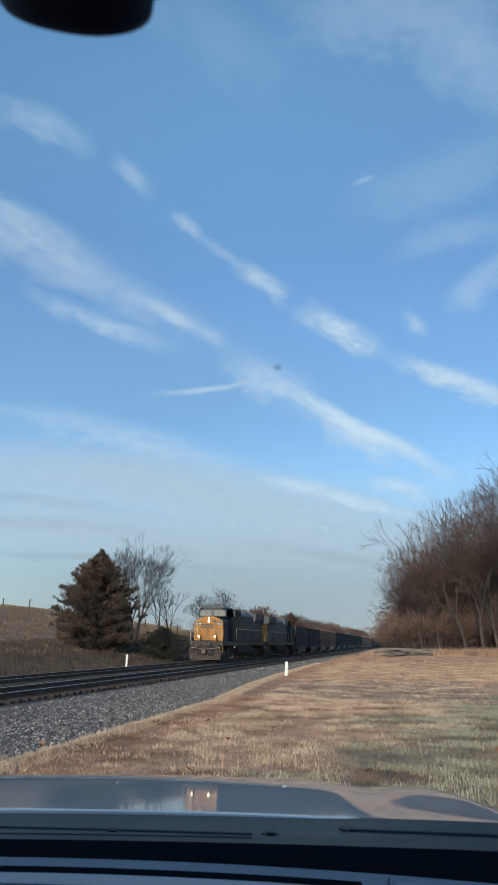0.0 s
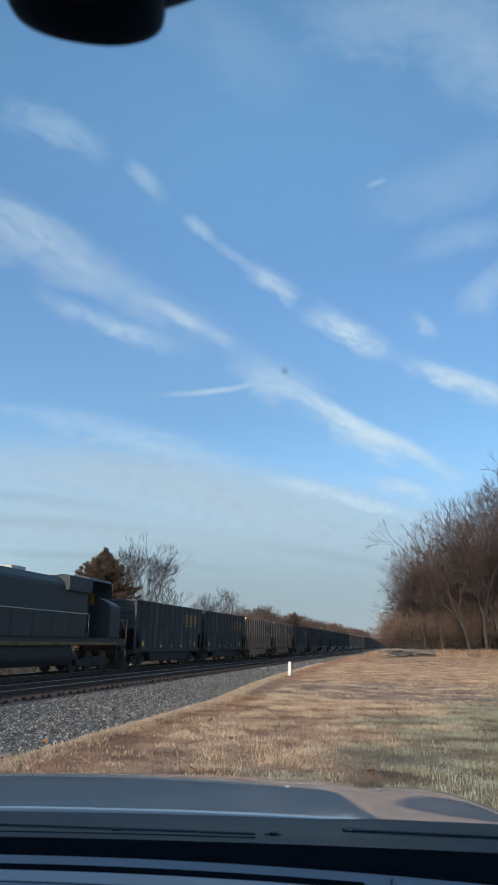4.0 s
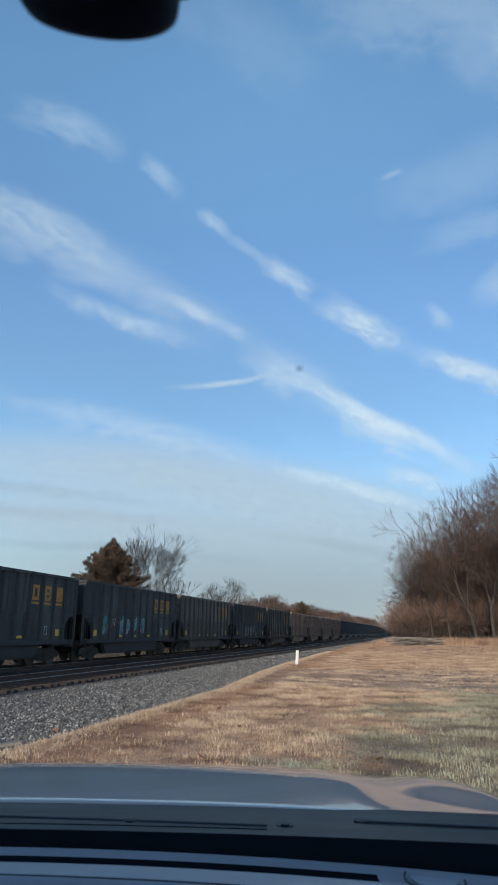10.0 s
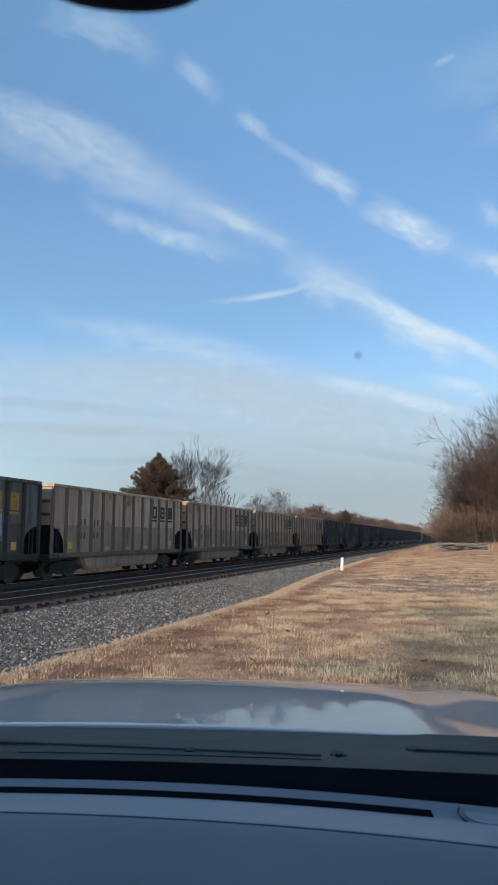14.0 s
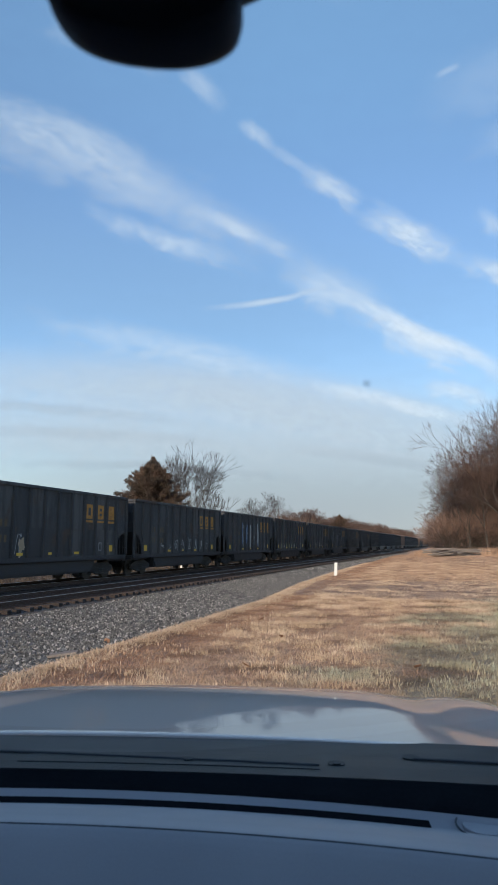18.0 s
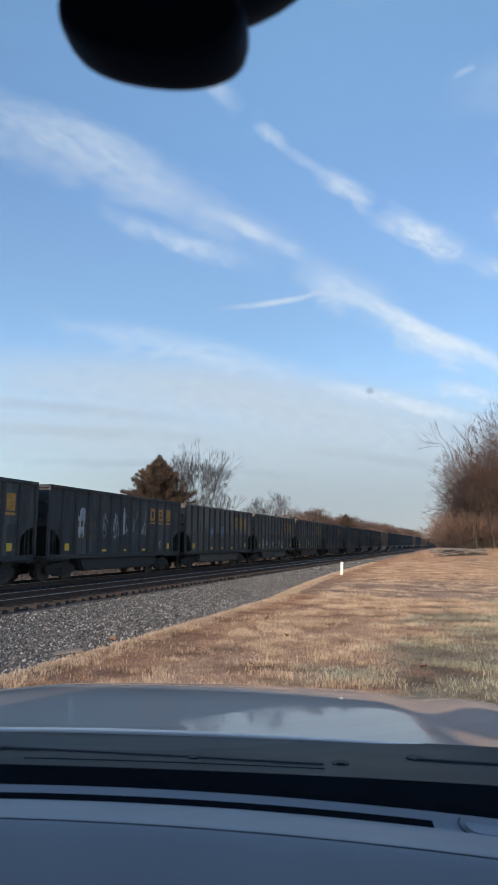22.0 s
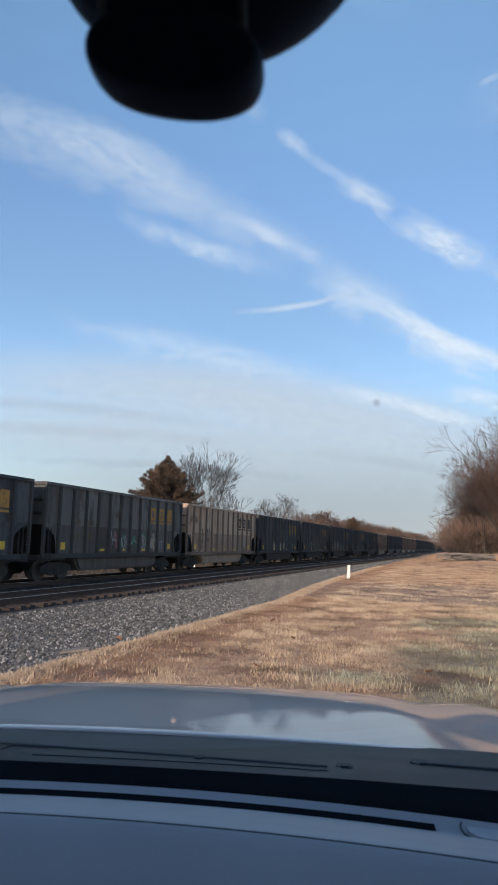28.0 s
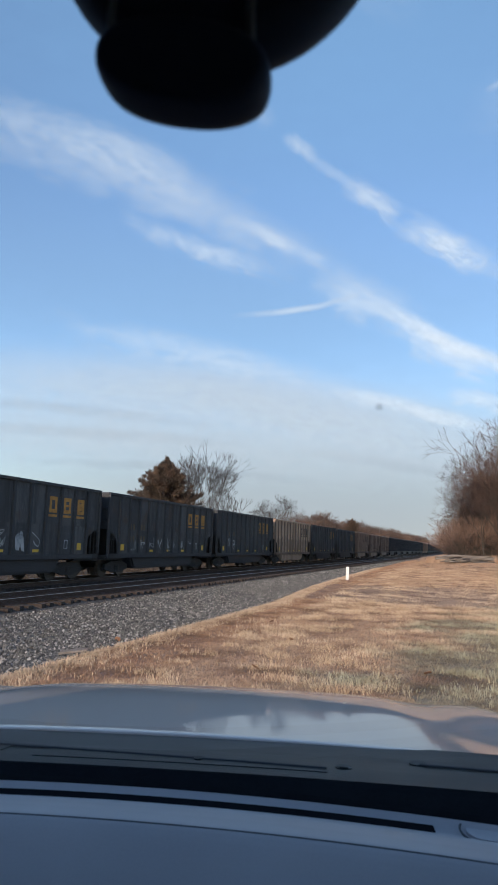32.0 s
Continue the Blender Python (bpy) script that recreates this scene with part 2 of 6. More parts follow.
def prism(bm, outline, axis, a, b, bevel=0.0):
    """Pushes an outline of 2D points along an axis from a to b."""
    def at(p, s):
        q = list(p)
        q.insert("xyz".index(axis), s)
        return q
    lo = [bm.verts.new(at(p, a)) for p in outline]
    hi = [bm.verts.new(at(p, b)) for p in outline]
    k = len(outline)
    fs = [bm.faces.new(lo), bm.faces.new(hi[::-1])]
    fs += [bm.faces.new((lo[i], hi[i], hi[(i + 1) % k], lo[(i + 1) % k])) for i in range(k)]
    if bevel:
        bmesh.ops.bevel(bm, geom=list({e for f in fs for e in f.edges}), offset=bevel, segments=2, affect="EDGES")
    return bm


def tube(bm, pts, r, sides=6):
    """A round bar along a line of points."""
    rings = []
    for i, p in enumerate(pts):
        p = Vector(p)
        d = (Vector(pts[min(i + 1, len(pts) - 1)]) - Vector(pts[max(i - 1, 0)])).normalized()
        u = d.orthogonal().normalized()
        v = d.cross(u)
        rad = r[i] if isinstance(r, (list, tuple)) else r
        rings.append([bm.verts.new(p + (u * math.cos(t) + v * math.sin(t)) * rad) for t in [math.tau * k / sides for k in range(sides)]])
    for a, b in zip(rings, rings[1:]):
        for k in range(sides):
            bm.faces.new((a[k], a[(k + 1) % sides], b[(k + 1) % sides], b[k]))
    bm.faces.new(rings[0][::-1])
    bm.faces.new(rings[-1])
    return bm


def disc(bm, centre, r, axis, depth, sides=16):
    c = Vector(centre)
    d = Vector({"x": (1, 0, 0), "y": (0, 1, 0), "z": (0, 0, 1)}[axis]) * depth / 2
    return tube(bm, [c - d, c + d], r, sides)


# ---- ground ----
def smooth(a, b, x):
    t = np.clip((x - a) / (b - a), 0, 1)
    return t * t * (3 - 2 * t)


def verge_edge(y):
    """Where the grass verge ends and the ballast begins."""
    return np.interp(y, [-40, 9, 20, 29, 38, 53, 86, 150, 400], [-5.4, -5.4, -5.5, -6.35, -6.85, -7.4, -8.4, -9.6, -11.0])


def land(x, y):
    """Height of the land: level verge, sunken trackside, ditch, a hill beyond the line."""
    x, y = np.asarray(x, float), np.asarray(y, float)
    verge = 0.06 * np.sin(x * 0.35 + 1) * np.sin(y * 0.21) + 0.5 * smooth(45, 85, y) * smooth(-7, 2, x)
    e = verge_edge(y)
    verge = verge * smooth(e - 0.5, e + 2.5, x)
    bed = -0.50 * smooth(e + 0.2, e - 3.0, x)
    ditch = -0.55 * np.exp(-((x + 25.5) / 3.0) ** 2)
    field = 0.55 * smooth(-27, -36, x)
    hill = 7.4 * np.exp(-((x + 97) / 46) ** 2 - ((y - 142) / 62) ** 2) * smooth(-24, -40, x)
    rise = 1.6 * smooth(-26, -60, x) * smooth(10, 120, y) * (1 - smooth(200, 500, y))
    return verge + bed + ditch + field + hill + rise


def sheet(name, xs, ys, height, mat, lift=0.0):
    X, Y = np.meshgrid(xs, ys)
    Z = height(X, Y) + lift
    v = np.stack([X.ravel(), Y.ravel(), Z.ravel()], 1)
    nx, ny = len(xs), len(ys)
    i = (np.arange(ny - 1)[:, None] * nx + np.arange(nx - 1)[None]).ravel()
    f = np.stack([i, i + 1, i + nx + 1, i + nx], 1)
    me = mesh(name, v.tolist(), f.tolist(), mat)
    me.polygons.foreach_set("use_smooth", [True] * len(me.polygons))
    return me


gx = np.concatenate([[-3500, -1500, -700, -400, -280], np.arange(-200, -40, 5), np.arange(-40, 12, 0.8), np.arange(12, 60, 4), [80, 140, 300, 700, 1500, 3500]])
gy = np.concatenate([[-3000, -1000, -300, -100, -40], np.arange(-20, 80, 1.5), np.arange(80, 240, 5), [260, 320, 420, 600, 1000, 2000, 4200]])
ground = thing("ground", "dry winter grassland with tan mown grass", "ground", kind="structure", data=sheet("ground", gx, gy, land, GRASS))


# ---- railway ----
RAIL_TOP = -0.07
TRACKS = (-13.65, -17.85)   # near empty track, far track with the train


def bed_height(x, y):
    k = (x + 11.3) / (verge_edge(y) + 11.3)
    slope = np.interp(k, [0, 0.3, 0.65, 0.94, 1.0, 1.1], [-0.38, -0.37, -0.22, -0.045, -0.05, -0.09])
    flat = np.interp(x, [-22.4, -20.6, -19.4, -12.8, -12.3, -11.3], [-0.75, -0.42, -0.30, -0.30, -0.40, -0.38])
    return np.where(x > -11.3, slope, flat) + 0.02 * np.sin(x * 5.1 + y * 3.7) * np.sin(y * 4.3 - x)


by = np.concatenate([np.arange(-30, 60, 1.0), np.arange(60, 1500, 20)])


def strip(name, us, ys, x_of, height, mat, lift=0.0):
    """A sheet whose sides follow lines in the plan."""
    U, Y = np.meshgrid(us, ys)
    X = x_of(U, Y)
    v = np.stack([X.ravel(), Y.ravel(), (height(X, Y) + lift).ravel()], 1)
    nx, ny = len(us), len(ys)
    i = (np.arange(ny - 1)[:, None] * nx + np.arange(nx - 1)[None]).ravel()
    return mesh(name, v.tolist(), np.stack([i, i + 1, i + nx + 1, i + nx], 1).tolist(), mat)


ballast = thing("ballast", "grey crushed stone ballast beside the track", "ballast", kind="structure", data=strip("ballast", np.linspace(0, 1, 24), by, lambda u, y: -11.8 + u * (verge_edge(y) + 11.85), bed_height, BALLAST))
trackbed = thing("trackbed", "dark oily ballast under both tracks", "ballast", kind="structure", data=sheet("trackbed", np.arange(-22.4, -11.6, 0.4), by, bed_height, DIRTY, 0.004))


def stones(name, count, x0, x1, y0, y1, size, mat, height, seed, near=1.0):
    """Loose angular stones as one mesh of many small rocks."""
    g = np.random.default_rng(seed)
    y = y0 + (y1 - y0) * g.uniform(0, 1, count) ** near
    x = g.uniform(x0, x1, count) if x1 is not None else x0 + g.uniform(0, 1, count) * (verge_edge(y) + 0.12 - x0)
    base = np.array([[1, 0, 0], [-1, 0, 0], [0, 1, 0], [0, -1, 0], [0, 0, 1], [0, 0, -1]], float)
    tri = np.array([[0, 2, 4], [2, 1, 4], [1, 3, 4], [3, 0, 4], [2, 0, 5], [1, 2, 5], [3, 1, 5], [0, 3, 5]])
    r = size * g.uniform(0.5, 1.25, (count, 1, 1)) * g.uniform(0.6, 1.2, (count, 6, 1))
    a = g.uniform(0, math.tau, count)
    b = g.uniform(-0.7, 0.7, count)
    ca, sa, cb, sb = np.cos(a), np.sin(a), np.cos(b), np.sin(b)
    rot = np.zeros((count, 3, 3))
    rot[:, 0, 0], rot[:, 0, 1], rot[:, 1, 0], rot[:, 1, 1], rot[:, 2, 2] = ca, -sa * cb, sa, ca * cb, cb
    rot[:, 0, 2], rot[:, 1, 2], rot[:, 2, 1] = sa * sb, -ca * sb, sb
    v = np.einsum("nij,nkj->nki", rot, base[None] * r)
    v += np.stack([x, y, height(x, y) + size * 0.25], 1)[:, None]
    f = tri[None] + 6 * np.arange(count)[:, None, None]
    return mesh(name, v.reshape(-1, 3).tolist(), f.reshape(-1, 3).tolist(), mat)


STONES = STONE.copy()
STONES.name = "loose_stone"
_n = STONES.node_tree.nodes
_g = _n.new("ShaderNodeNewGeometry")
_r = [k for k in _n if k.type == "VALTORGB"][0]
STONES.node_tree.links.new(_g.outputs["Random Per Island"], _r.inputs[0])
for _e, _p in zip(_r.color_ramp.elements, (0.0, 0.45, 0.8, 1.0)):
    _e.position = _p
thing("ballast_stones", "loose grey and white crushed stones", "stone", kind="stuff", data=stones("ballast_stones", 44000, -12.0, None, 5, 44, 0.033, STONES, bed_height, 3, 1.5))
thing("far_ballast_stones", "loose grey crushed stones farther along the line", "stone", kind="stuff", data=stones("far_ballast_stones", 14000, -12.0, None, 36, 130, 0.055, STONES, bed_height, 6, 1.3))
thing("track_stones", "dark oily stones between the ties", "stone", kind="stuff", data=stones("track_stones", 7000, -20.5, -11.9, 8, 50, 0.04, DIRTY, bed_height, 4, 1.4))

rail_profile = [(-0.07, 0), (0.07, 0), (0.07, 0.012), (0.012, 0.03), (0.012, 0.13), (0.036, 0.145), (0.036, 0.178), (-0.036, 0.178), (-0.036, 0.145), (-0.012, 0.13), (-0.012, 0.03), (-0.07, 0.012)]
for c in TRACKS:
    track = thing("railway_track", "rusty steel railway track on wooden ties", "railway track", "two parallel tracks")
    for s in (-0.755, 0.755):
        rail = part("rail", prism(bmesh.new(), rail_profile, "y", -60, 1500), RAIL, track, m=pose(c + s, 0, RAIL_TOP - 0.182))
        part("rail_head", boxed(-0.034, 0.034, -60, 1500, 0.1765, 0.182), RAILTOP, rail, "worn shiny steel running surface")
    tie = mesh("tie", *(lambda b: ([v.co[:] for v in b.verts], [[v.index for v in f.verts] for f in b.faces]))((lambda b: (b.verts.index_update(), b)[1])(boxed(-1.3, 1.3, -0.115, 0.115, -0.19, 0, 0.012))), TIE)
    for k in range(110):
        part("tie", tie, None, track, m=pose(c + random.uniform(-0.05, 0.05), 4 + k * 0.53, RAIL_TOP - 0.178 + random.uniform(-0.015, 0.005), 0, random.uniform(-0.6, 0.6), random.uniform(-1.2, 1.2)))
    far_ties = bmesh.new()
    for k in range(230):
        y = 4 + (110 + k) * 0.53
        box(far_ties, -1.3, 1.3, y - 0.115, y + 0.115, -0.19, 0)
    tagged(part("far_ties", far_ties, TIE, track, m=pose(c, 0, RAIL_TOP - 0.178)), kind="stuff")

for x, y, h, lean in ((-6.25, 36.2, 0.72, 2.5), (-22.6, 55.0, 0.75, 1.0)):
    post = thing("marker_post", "short white painted wooden marker post", "post", "white marker posts", m=pose(x, y, float(land(x, y)) - 0.15 if x > -10 else -0.75, 0, lean, 8))
    part("shaft", boxed(-0.075, 0.075, -0.06, 0.06, 0, h + (0.12 if x > -10 else 0.5), 0.012), WHITE, post)


# ---- grass ----
def blades(name, spots, height, width, mat, seed, per=5, lean=0.5):
    """Tufts of narrow bent blades as one mesh."""
    g = np.random.default_rng(seed)
    n = len(spots) * per
    p = np.repeat(spots, per, 0) + np.concatenate([g.normal(0, 0.05, (n, 2)), np.zeros((n, 1))], 1)
    a = g.uniform(0, math.tau, n)
    h = height * g.uniform(0.4, 1.2, n) * np.repeat(g.uniform(0.6, 1.3, len(spots)), per)
    tip = np.stack([np.cos(a), np.sin(a), np.zeros(n)], 1) * (h * g.uniform(0.1, lean, n) * 1.5)[:, None]
    side = np.stack([np.cos(a + 1.3), np.sin(a + 1.3), np.zeros(n)], 1) * width
    up = np.array([0, 0, 1.0])
    v = np.stack([p - side, p + side, p + tip * 0.4 + up * h[:, None] * 0.6 + side * 0.7, p + tip * 0.4 + up * h[:, None] * 0.6 - side * 0.7, p + tip + up * h[:, None]], 1)
    i = 5 * np.arange(n)[:, None]
    f = [list(q) for q in (i + [0, 1, 2, 3]).tolist()] + (i + [3, 2, 4]).tolist()
    return mesh(name, v.reshape(-1, 3).tolist(), f, mat)


def scatter(count, x0, x1, y0, y1, seed, power=1.0, clump=0.0, keep=0.0):
    g = np.random.default_rng(seed)
    x = g.uniform(x0, x1, count)
    y = y0 + (y1 - y0) * g.uniform(0, 1, count) ** power
    if clump:
        k = np.sin(x * 1.7 + 2 * np.sin(y * 0.9)) * np.sin(y * 1.3 + 1.5 * np.sin(x * 1.1)) + g.normal(0, 0.45, count)
        x, y = x[k > keep], y[k > keep]
    return np.stack([x, y, land(x, y)], 1)


def on_verge(p, gap=0.05):
    return p[p[:, 0] > verge_edge(p[:, 1]) + gap]


verge = on_verge(np.concatenate([scatter(50000, -5.6, 5.5, 6.0, 22, 11, 1.2), scatter(34000, -7.5, 12.0, 18, 60, 12, 1.2)]))
thing("verge_grass", "short dry tan mown grass", "grass", kind="stuff", data=blades("verge_grass", verge, 0.036, 0.004, BLADE, 21, 5, 1.3))
meadow = on_verge(scatter(46000, -11.0, 16.0, 32, 105, 17, 1.1))
thing("meadow_grass", "dry tan mown grass towards the wood", "grass", kind="stuff", data=blades("meadow_grass", meadow, 0.06, 0.011, BLADE, 27, 4, 0.8))


def clumps(count, each, x0, x1, y0, y1, seed, power, wide):
    """Spots gathered in loose clumps over the lawn."""
    g = np.random.default_rng(seed)
    c = scatter(count, x0, x1, y0, y1, seed, power)
    r = wide * g.uniform(0.5, 1.4, count)
    q = np.repeat(c[:, :2], each, 0) + g.normal(0, 1, (count * each, 2)) * np.repeat(np.stack([r * 1.3, r], 1), each, 0)
    return on_verge(np.stack([q[:, 0], q[:, 1], land(q[:, 0], q[:, 1])], 1))


tufts = np.concatenate([clumps(520, 24, -5.4, 5.5, 6.0, 22, 18, 1.2, 0.15), clumps(760, 20, -7, 12.0, 18, 62, 19, 1.1, 0.26)])
tufts = tufts[(tufts[:, 0] > verge_edge(tufts[:, 1]) + 1.2) | (np.random.default_rng(31).random(len(tufts)) < 0.15)]
thing("straw_tufts", "pale straw tufts in loose clumps", "grass", kind="stuff", data=blades("straw_tufts", tufts, 0.066, 0.0045, STRAW, 25, 6, 0.8))
edge = scatter(5200, -0.1, 0.7, 5, 60, 13, 1.2)
edge[:, 0] = verge_edge(edge[:, 1]) + edge[:, 0] ** 2 - 0.08
edge[:, 2] = land(edge[:, 0], edge[:, 1])
thing("edge_grass", "matted dry grass along the ballast edge", "grass", kind="stuff", data=blades("edge_grass", edge, 0.06, 0.005, STRAW, 22, 6, 1.8))
for k, (x, y) in enumerate(((-2.85, 9.22), (-3.1, 12.2), (-0.6, 9.6), (-4.2, 14.8), (1.2, 12.0), (-6.0, 11.2))):
    leaf = bmesh.new()
    prism(leaf, [(-0.06, 0), (-0.02, 0.035), (0.04, 0.04), (0.07, 0.0), (0.03, -0.04), (-0.03, -0.035)], "z", 0, 0.004)
    fallen = thing("fallen_leaf", "curled brown fallen leaf on the grass", "leaf", "fallen leaves", m=pose(x, y, float(land(x, y)) + 0.05, 20 * k - 30, 25, 70 * k))
    part("blade", leaf, LEAF, fallen)
scrap = thing("wood_scrap", "splintered pale piece of wood lying on the ballast", "wood scrap", m=pose(-5.87, 9.59, float(bed_height(-5.87, 9.59)) + 0.03, 8, -6, 35))
part("splinter", prism(bmesh.new(), [(-0.24, -0.05), (-0.2, 0.045), (0.05, 0.07), (0.25, 0.03), (0.19, -0.06)], "z", 0, 0.035, 0.006), DEADWOOD, scrap)
weeds = scatter(20000, -45, -23.0, 15, 130, 14, 0.9)
thing("trackside_weeds", "dull brown weeds beyond the tracks", "weeds", kind="stuff", data=blades("trackside_weeds", weeds, 0.42, 0.02, WEED, 23, 4, 0.8))
margin = np.concatenate([scatter(2300, 2.2, 18, 77, 83.5, 16), scatter(300, -4.5, 2.2, 81, 84, 29), scatter(700, -6.0, -3.0, 84, 150, 28)])
thing("margin_grass", "tall pale grass at the foot of the wood", "grass", kind="stuff", data=blades("margin_grass", margin, 0.7, 0.02, BLADE, 26, 5, 0.6))
hillgrass = scatter(26000, -135, -34, 40, 190, 15, 1.0, 1.0, -0.6)
thing("hill_grass", "tall dry grass on the hill", "grass", kind="stuff", data=blades("hill_grass", hillgrass, 0.32, 0.035, RANK, 24, 4, 0.9))


# ---- the train ----
def travel(t):
    return 15.55 * t + 0.02835 * t * t


def drift(t):
    """Small changes of the train's pace."""
    return float(np.interp(t, (0, 2, 3.5, 6, 8, 11, 12, 13, 14, 17, 20, 22, 24, 25, 28, 29, 30, 32), (0, -0.2, 0, 0.45, 0.65, 0.5, 0, -0.35, -0.2, 0.9, 1.2, 1.05, 0.55, 0.4, 0.05, 0.65, 1.25, 1.55)))


TIMES = range(33)
TRAIN_X = TRACKS[1]
PITCH = 14.56           # length of a wagon over its couplers
FIRST = 131.5           # where the third wagon begins at 0 s
LOCO = 20.8
ROLLING = []            # (thing, y at 0 s)

def streaked(name, tones, dirt, amount, rust, rand=0.2):
    """Old paint: uneven tones with vertical run-down streaks and a few rust patches."""
    m = surface(name, tones, 0.9, 0.62, 0.12, 16.0, stretch=(1, 1, 0.35), rand=rand)
    n, l = m.node_tree.nodes, m.node_tree.links
    p = n["Principled BSDF"]
    co = n.new("ShaderNodeTexCoord")
    col = p.inputs["Base Color"].links[0].from_socket
    for scale, stretch, lo, hi, tone, most in ((1.0, (1, 3.2, 0.3), 0.48, 0.68, dirt, amount), (1.0, (1, 0.9, 0.9), 0.60, 0.68, rust, 0.8)):
        mp, tx, rg, mx = n.new("ShaderNodeMapping"), n.new("ShaderNodeTexNoise"), n.new("ShaderNodeMapRange"), n.new("ShaderNodeMix")
        mp.inputs["Scale"].default_value = stretch
        tx.inputs["Scale"].default_value, tx.inputs["Detail"].default_value = scale, 6
        rg.inputs["From Min"].default_value, rg.inputs["From Max"].default_value, rg.inputs["To Max"].default_value = lo, hi, most
        mx.data_type = "RGBA"
        oi, add = n.new("ShaderNodeObjectInfo"), n.new("ShaderNodeVectorMath")
        l.new(co.outputs["Object"], mp.inputs["Vector"])
        mul = n.new("ShaderNodeMath")
        mul.operation = "MULTIPLY"
        mul.inputs[1].default_value = 50.0
        l.new(oi.outputs["Random"], mul.inputs[0])
        l.new(mp.outputs[0], add.inputs[0])
        l.new(mul.outputs[0], add.inputs[1])
        l.new(add.outputs[0], tx.inputs["Vector"])
        l.new(tx.outputs["Fac"], rg.inputs["Value"])
        l.new(rg.outputs[0], mx.inputs[0])
        l.new(col, mx.inputs[6])
        mx.inputs[7].default_value = (*tone, 1)
        col = mx.outputs[2]
    l.new(col, p.inputs["Base Color"])
    return m


COAL = streaked("coal_black_paint", [(0.0186, 0.0203, 0.0250), (0.0372, 0.0389, 0.0433), (0.0845, 0.0828, 0.0832)], (0.012, 0.011, 0.011), 0.7, (0.06, 0.038, 0.026))
TAN = streaked("weathered_tan_paint", [(0.3986, 0.2577, 0.1700), (0.5435, 0.3774, 0.2638), (0.6279, 0.4612, 0.3341)], (0.16, 0.09, 0.055), 0.55, (0.14, 0.07, 0.04))
GREY = streaked("weathered_grey_paint", [(0.07294, 0.06373, 0.05642), (0.1361, 0.1218, 0.1092), (0.1944, 0.1734, 0.1547)], (0.03, 0.025, 0.022), 0.85, (0.08, 0.045, 0.03))
# posts and sills take a darker tone than the panels between them
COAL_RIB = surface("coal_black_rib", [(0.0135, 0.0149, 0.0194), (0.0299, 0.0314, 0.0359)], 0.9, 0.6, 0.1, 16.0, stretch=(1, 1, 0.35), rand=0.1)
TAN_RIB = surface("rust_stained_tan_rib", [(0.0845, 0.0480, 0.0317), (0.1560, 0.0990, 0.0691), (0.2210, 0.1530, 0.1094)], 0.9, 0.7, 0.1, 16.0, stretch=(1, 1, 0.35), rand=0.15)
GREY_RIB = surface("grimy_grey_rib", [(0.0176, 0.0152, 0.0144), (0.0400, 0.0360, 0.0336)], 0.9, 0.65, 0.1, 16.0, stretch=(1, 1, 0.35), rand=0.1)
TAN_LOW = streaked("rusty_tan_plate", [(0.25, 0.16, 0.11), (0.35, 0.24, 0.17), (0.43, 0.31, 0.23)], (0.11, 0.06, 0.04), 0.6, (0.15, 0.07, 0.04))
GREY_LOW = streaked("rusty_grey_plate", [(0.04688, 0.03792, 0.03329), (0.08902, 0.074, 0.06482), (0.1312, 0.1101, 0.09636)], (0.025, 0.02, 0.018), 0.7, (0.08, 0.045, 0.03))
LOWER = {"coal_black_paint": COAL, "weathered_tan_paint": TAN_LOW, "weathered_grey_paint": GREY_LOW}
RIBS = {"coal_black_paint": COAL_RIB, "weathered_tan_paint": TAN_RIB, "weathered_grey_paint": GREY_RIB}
SOOT = surface("grimy_steel", [(0.0144, 0.0132, 0.0132), (0.036, 0.0324, 0.03), (0.06, 0.0504, 0.0432)], 3.0, 0.8, 0.3, 30.0, metal=0.2)
STEEL = surface("wheel_steel", [(0.05, 0.042, 0.036), (0.12, 0.1, 0.085)], 5.0, 0.55, 0.1, 30.0, metal=0.6)
YELLOW = surface("faded_yellow_marks", [(0.255, 0.12, 0.0315), (0.442, 0.208, 0.036), (0.51, 0.264, 0.063)], 5.0, 0.7, 0.0, 30.0)
MARK = surface("dark_marks", [(0.02, 0.02, 0.02), (0.05, 0.045, 0.04)], 5.0, 0.7, 0.0, 30.0)
CHALK = surface("pale_spray_paint", [(0.16, 0.17, 0.18), (0.36, 0.37, 0.38), (0.52, 0.52, 0.52)], 2.5, 0.8, 0.0, 20.0)
REFLECT = surface("yellow_reflector", [(0.62, 0.38, 0.03), (0.75, 0.48, 0.05)], 8.0, 0.4, 0.0, 30.0)
DULL_YELLOW = surface("dull_yellow_stencil", [(0.07, 0.052, 0.03), (0.15, 0.105, 0.05)], 5.0, 0.7, 0.0, 30.0)
DULL_BROWN = surface("dull_brown_stencil", [(0.09, 0.065, 0.05), (0.17, 0.12, 0.09)], 5.0, 0.7, 0.0, 30.0)
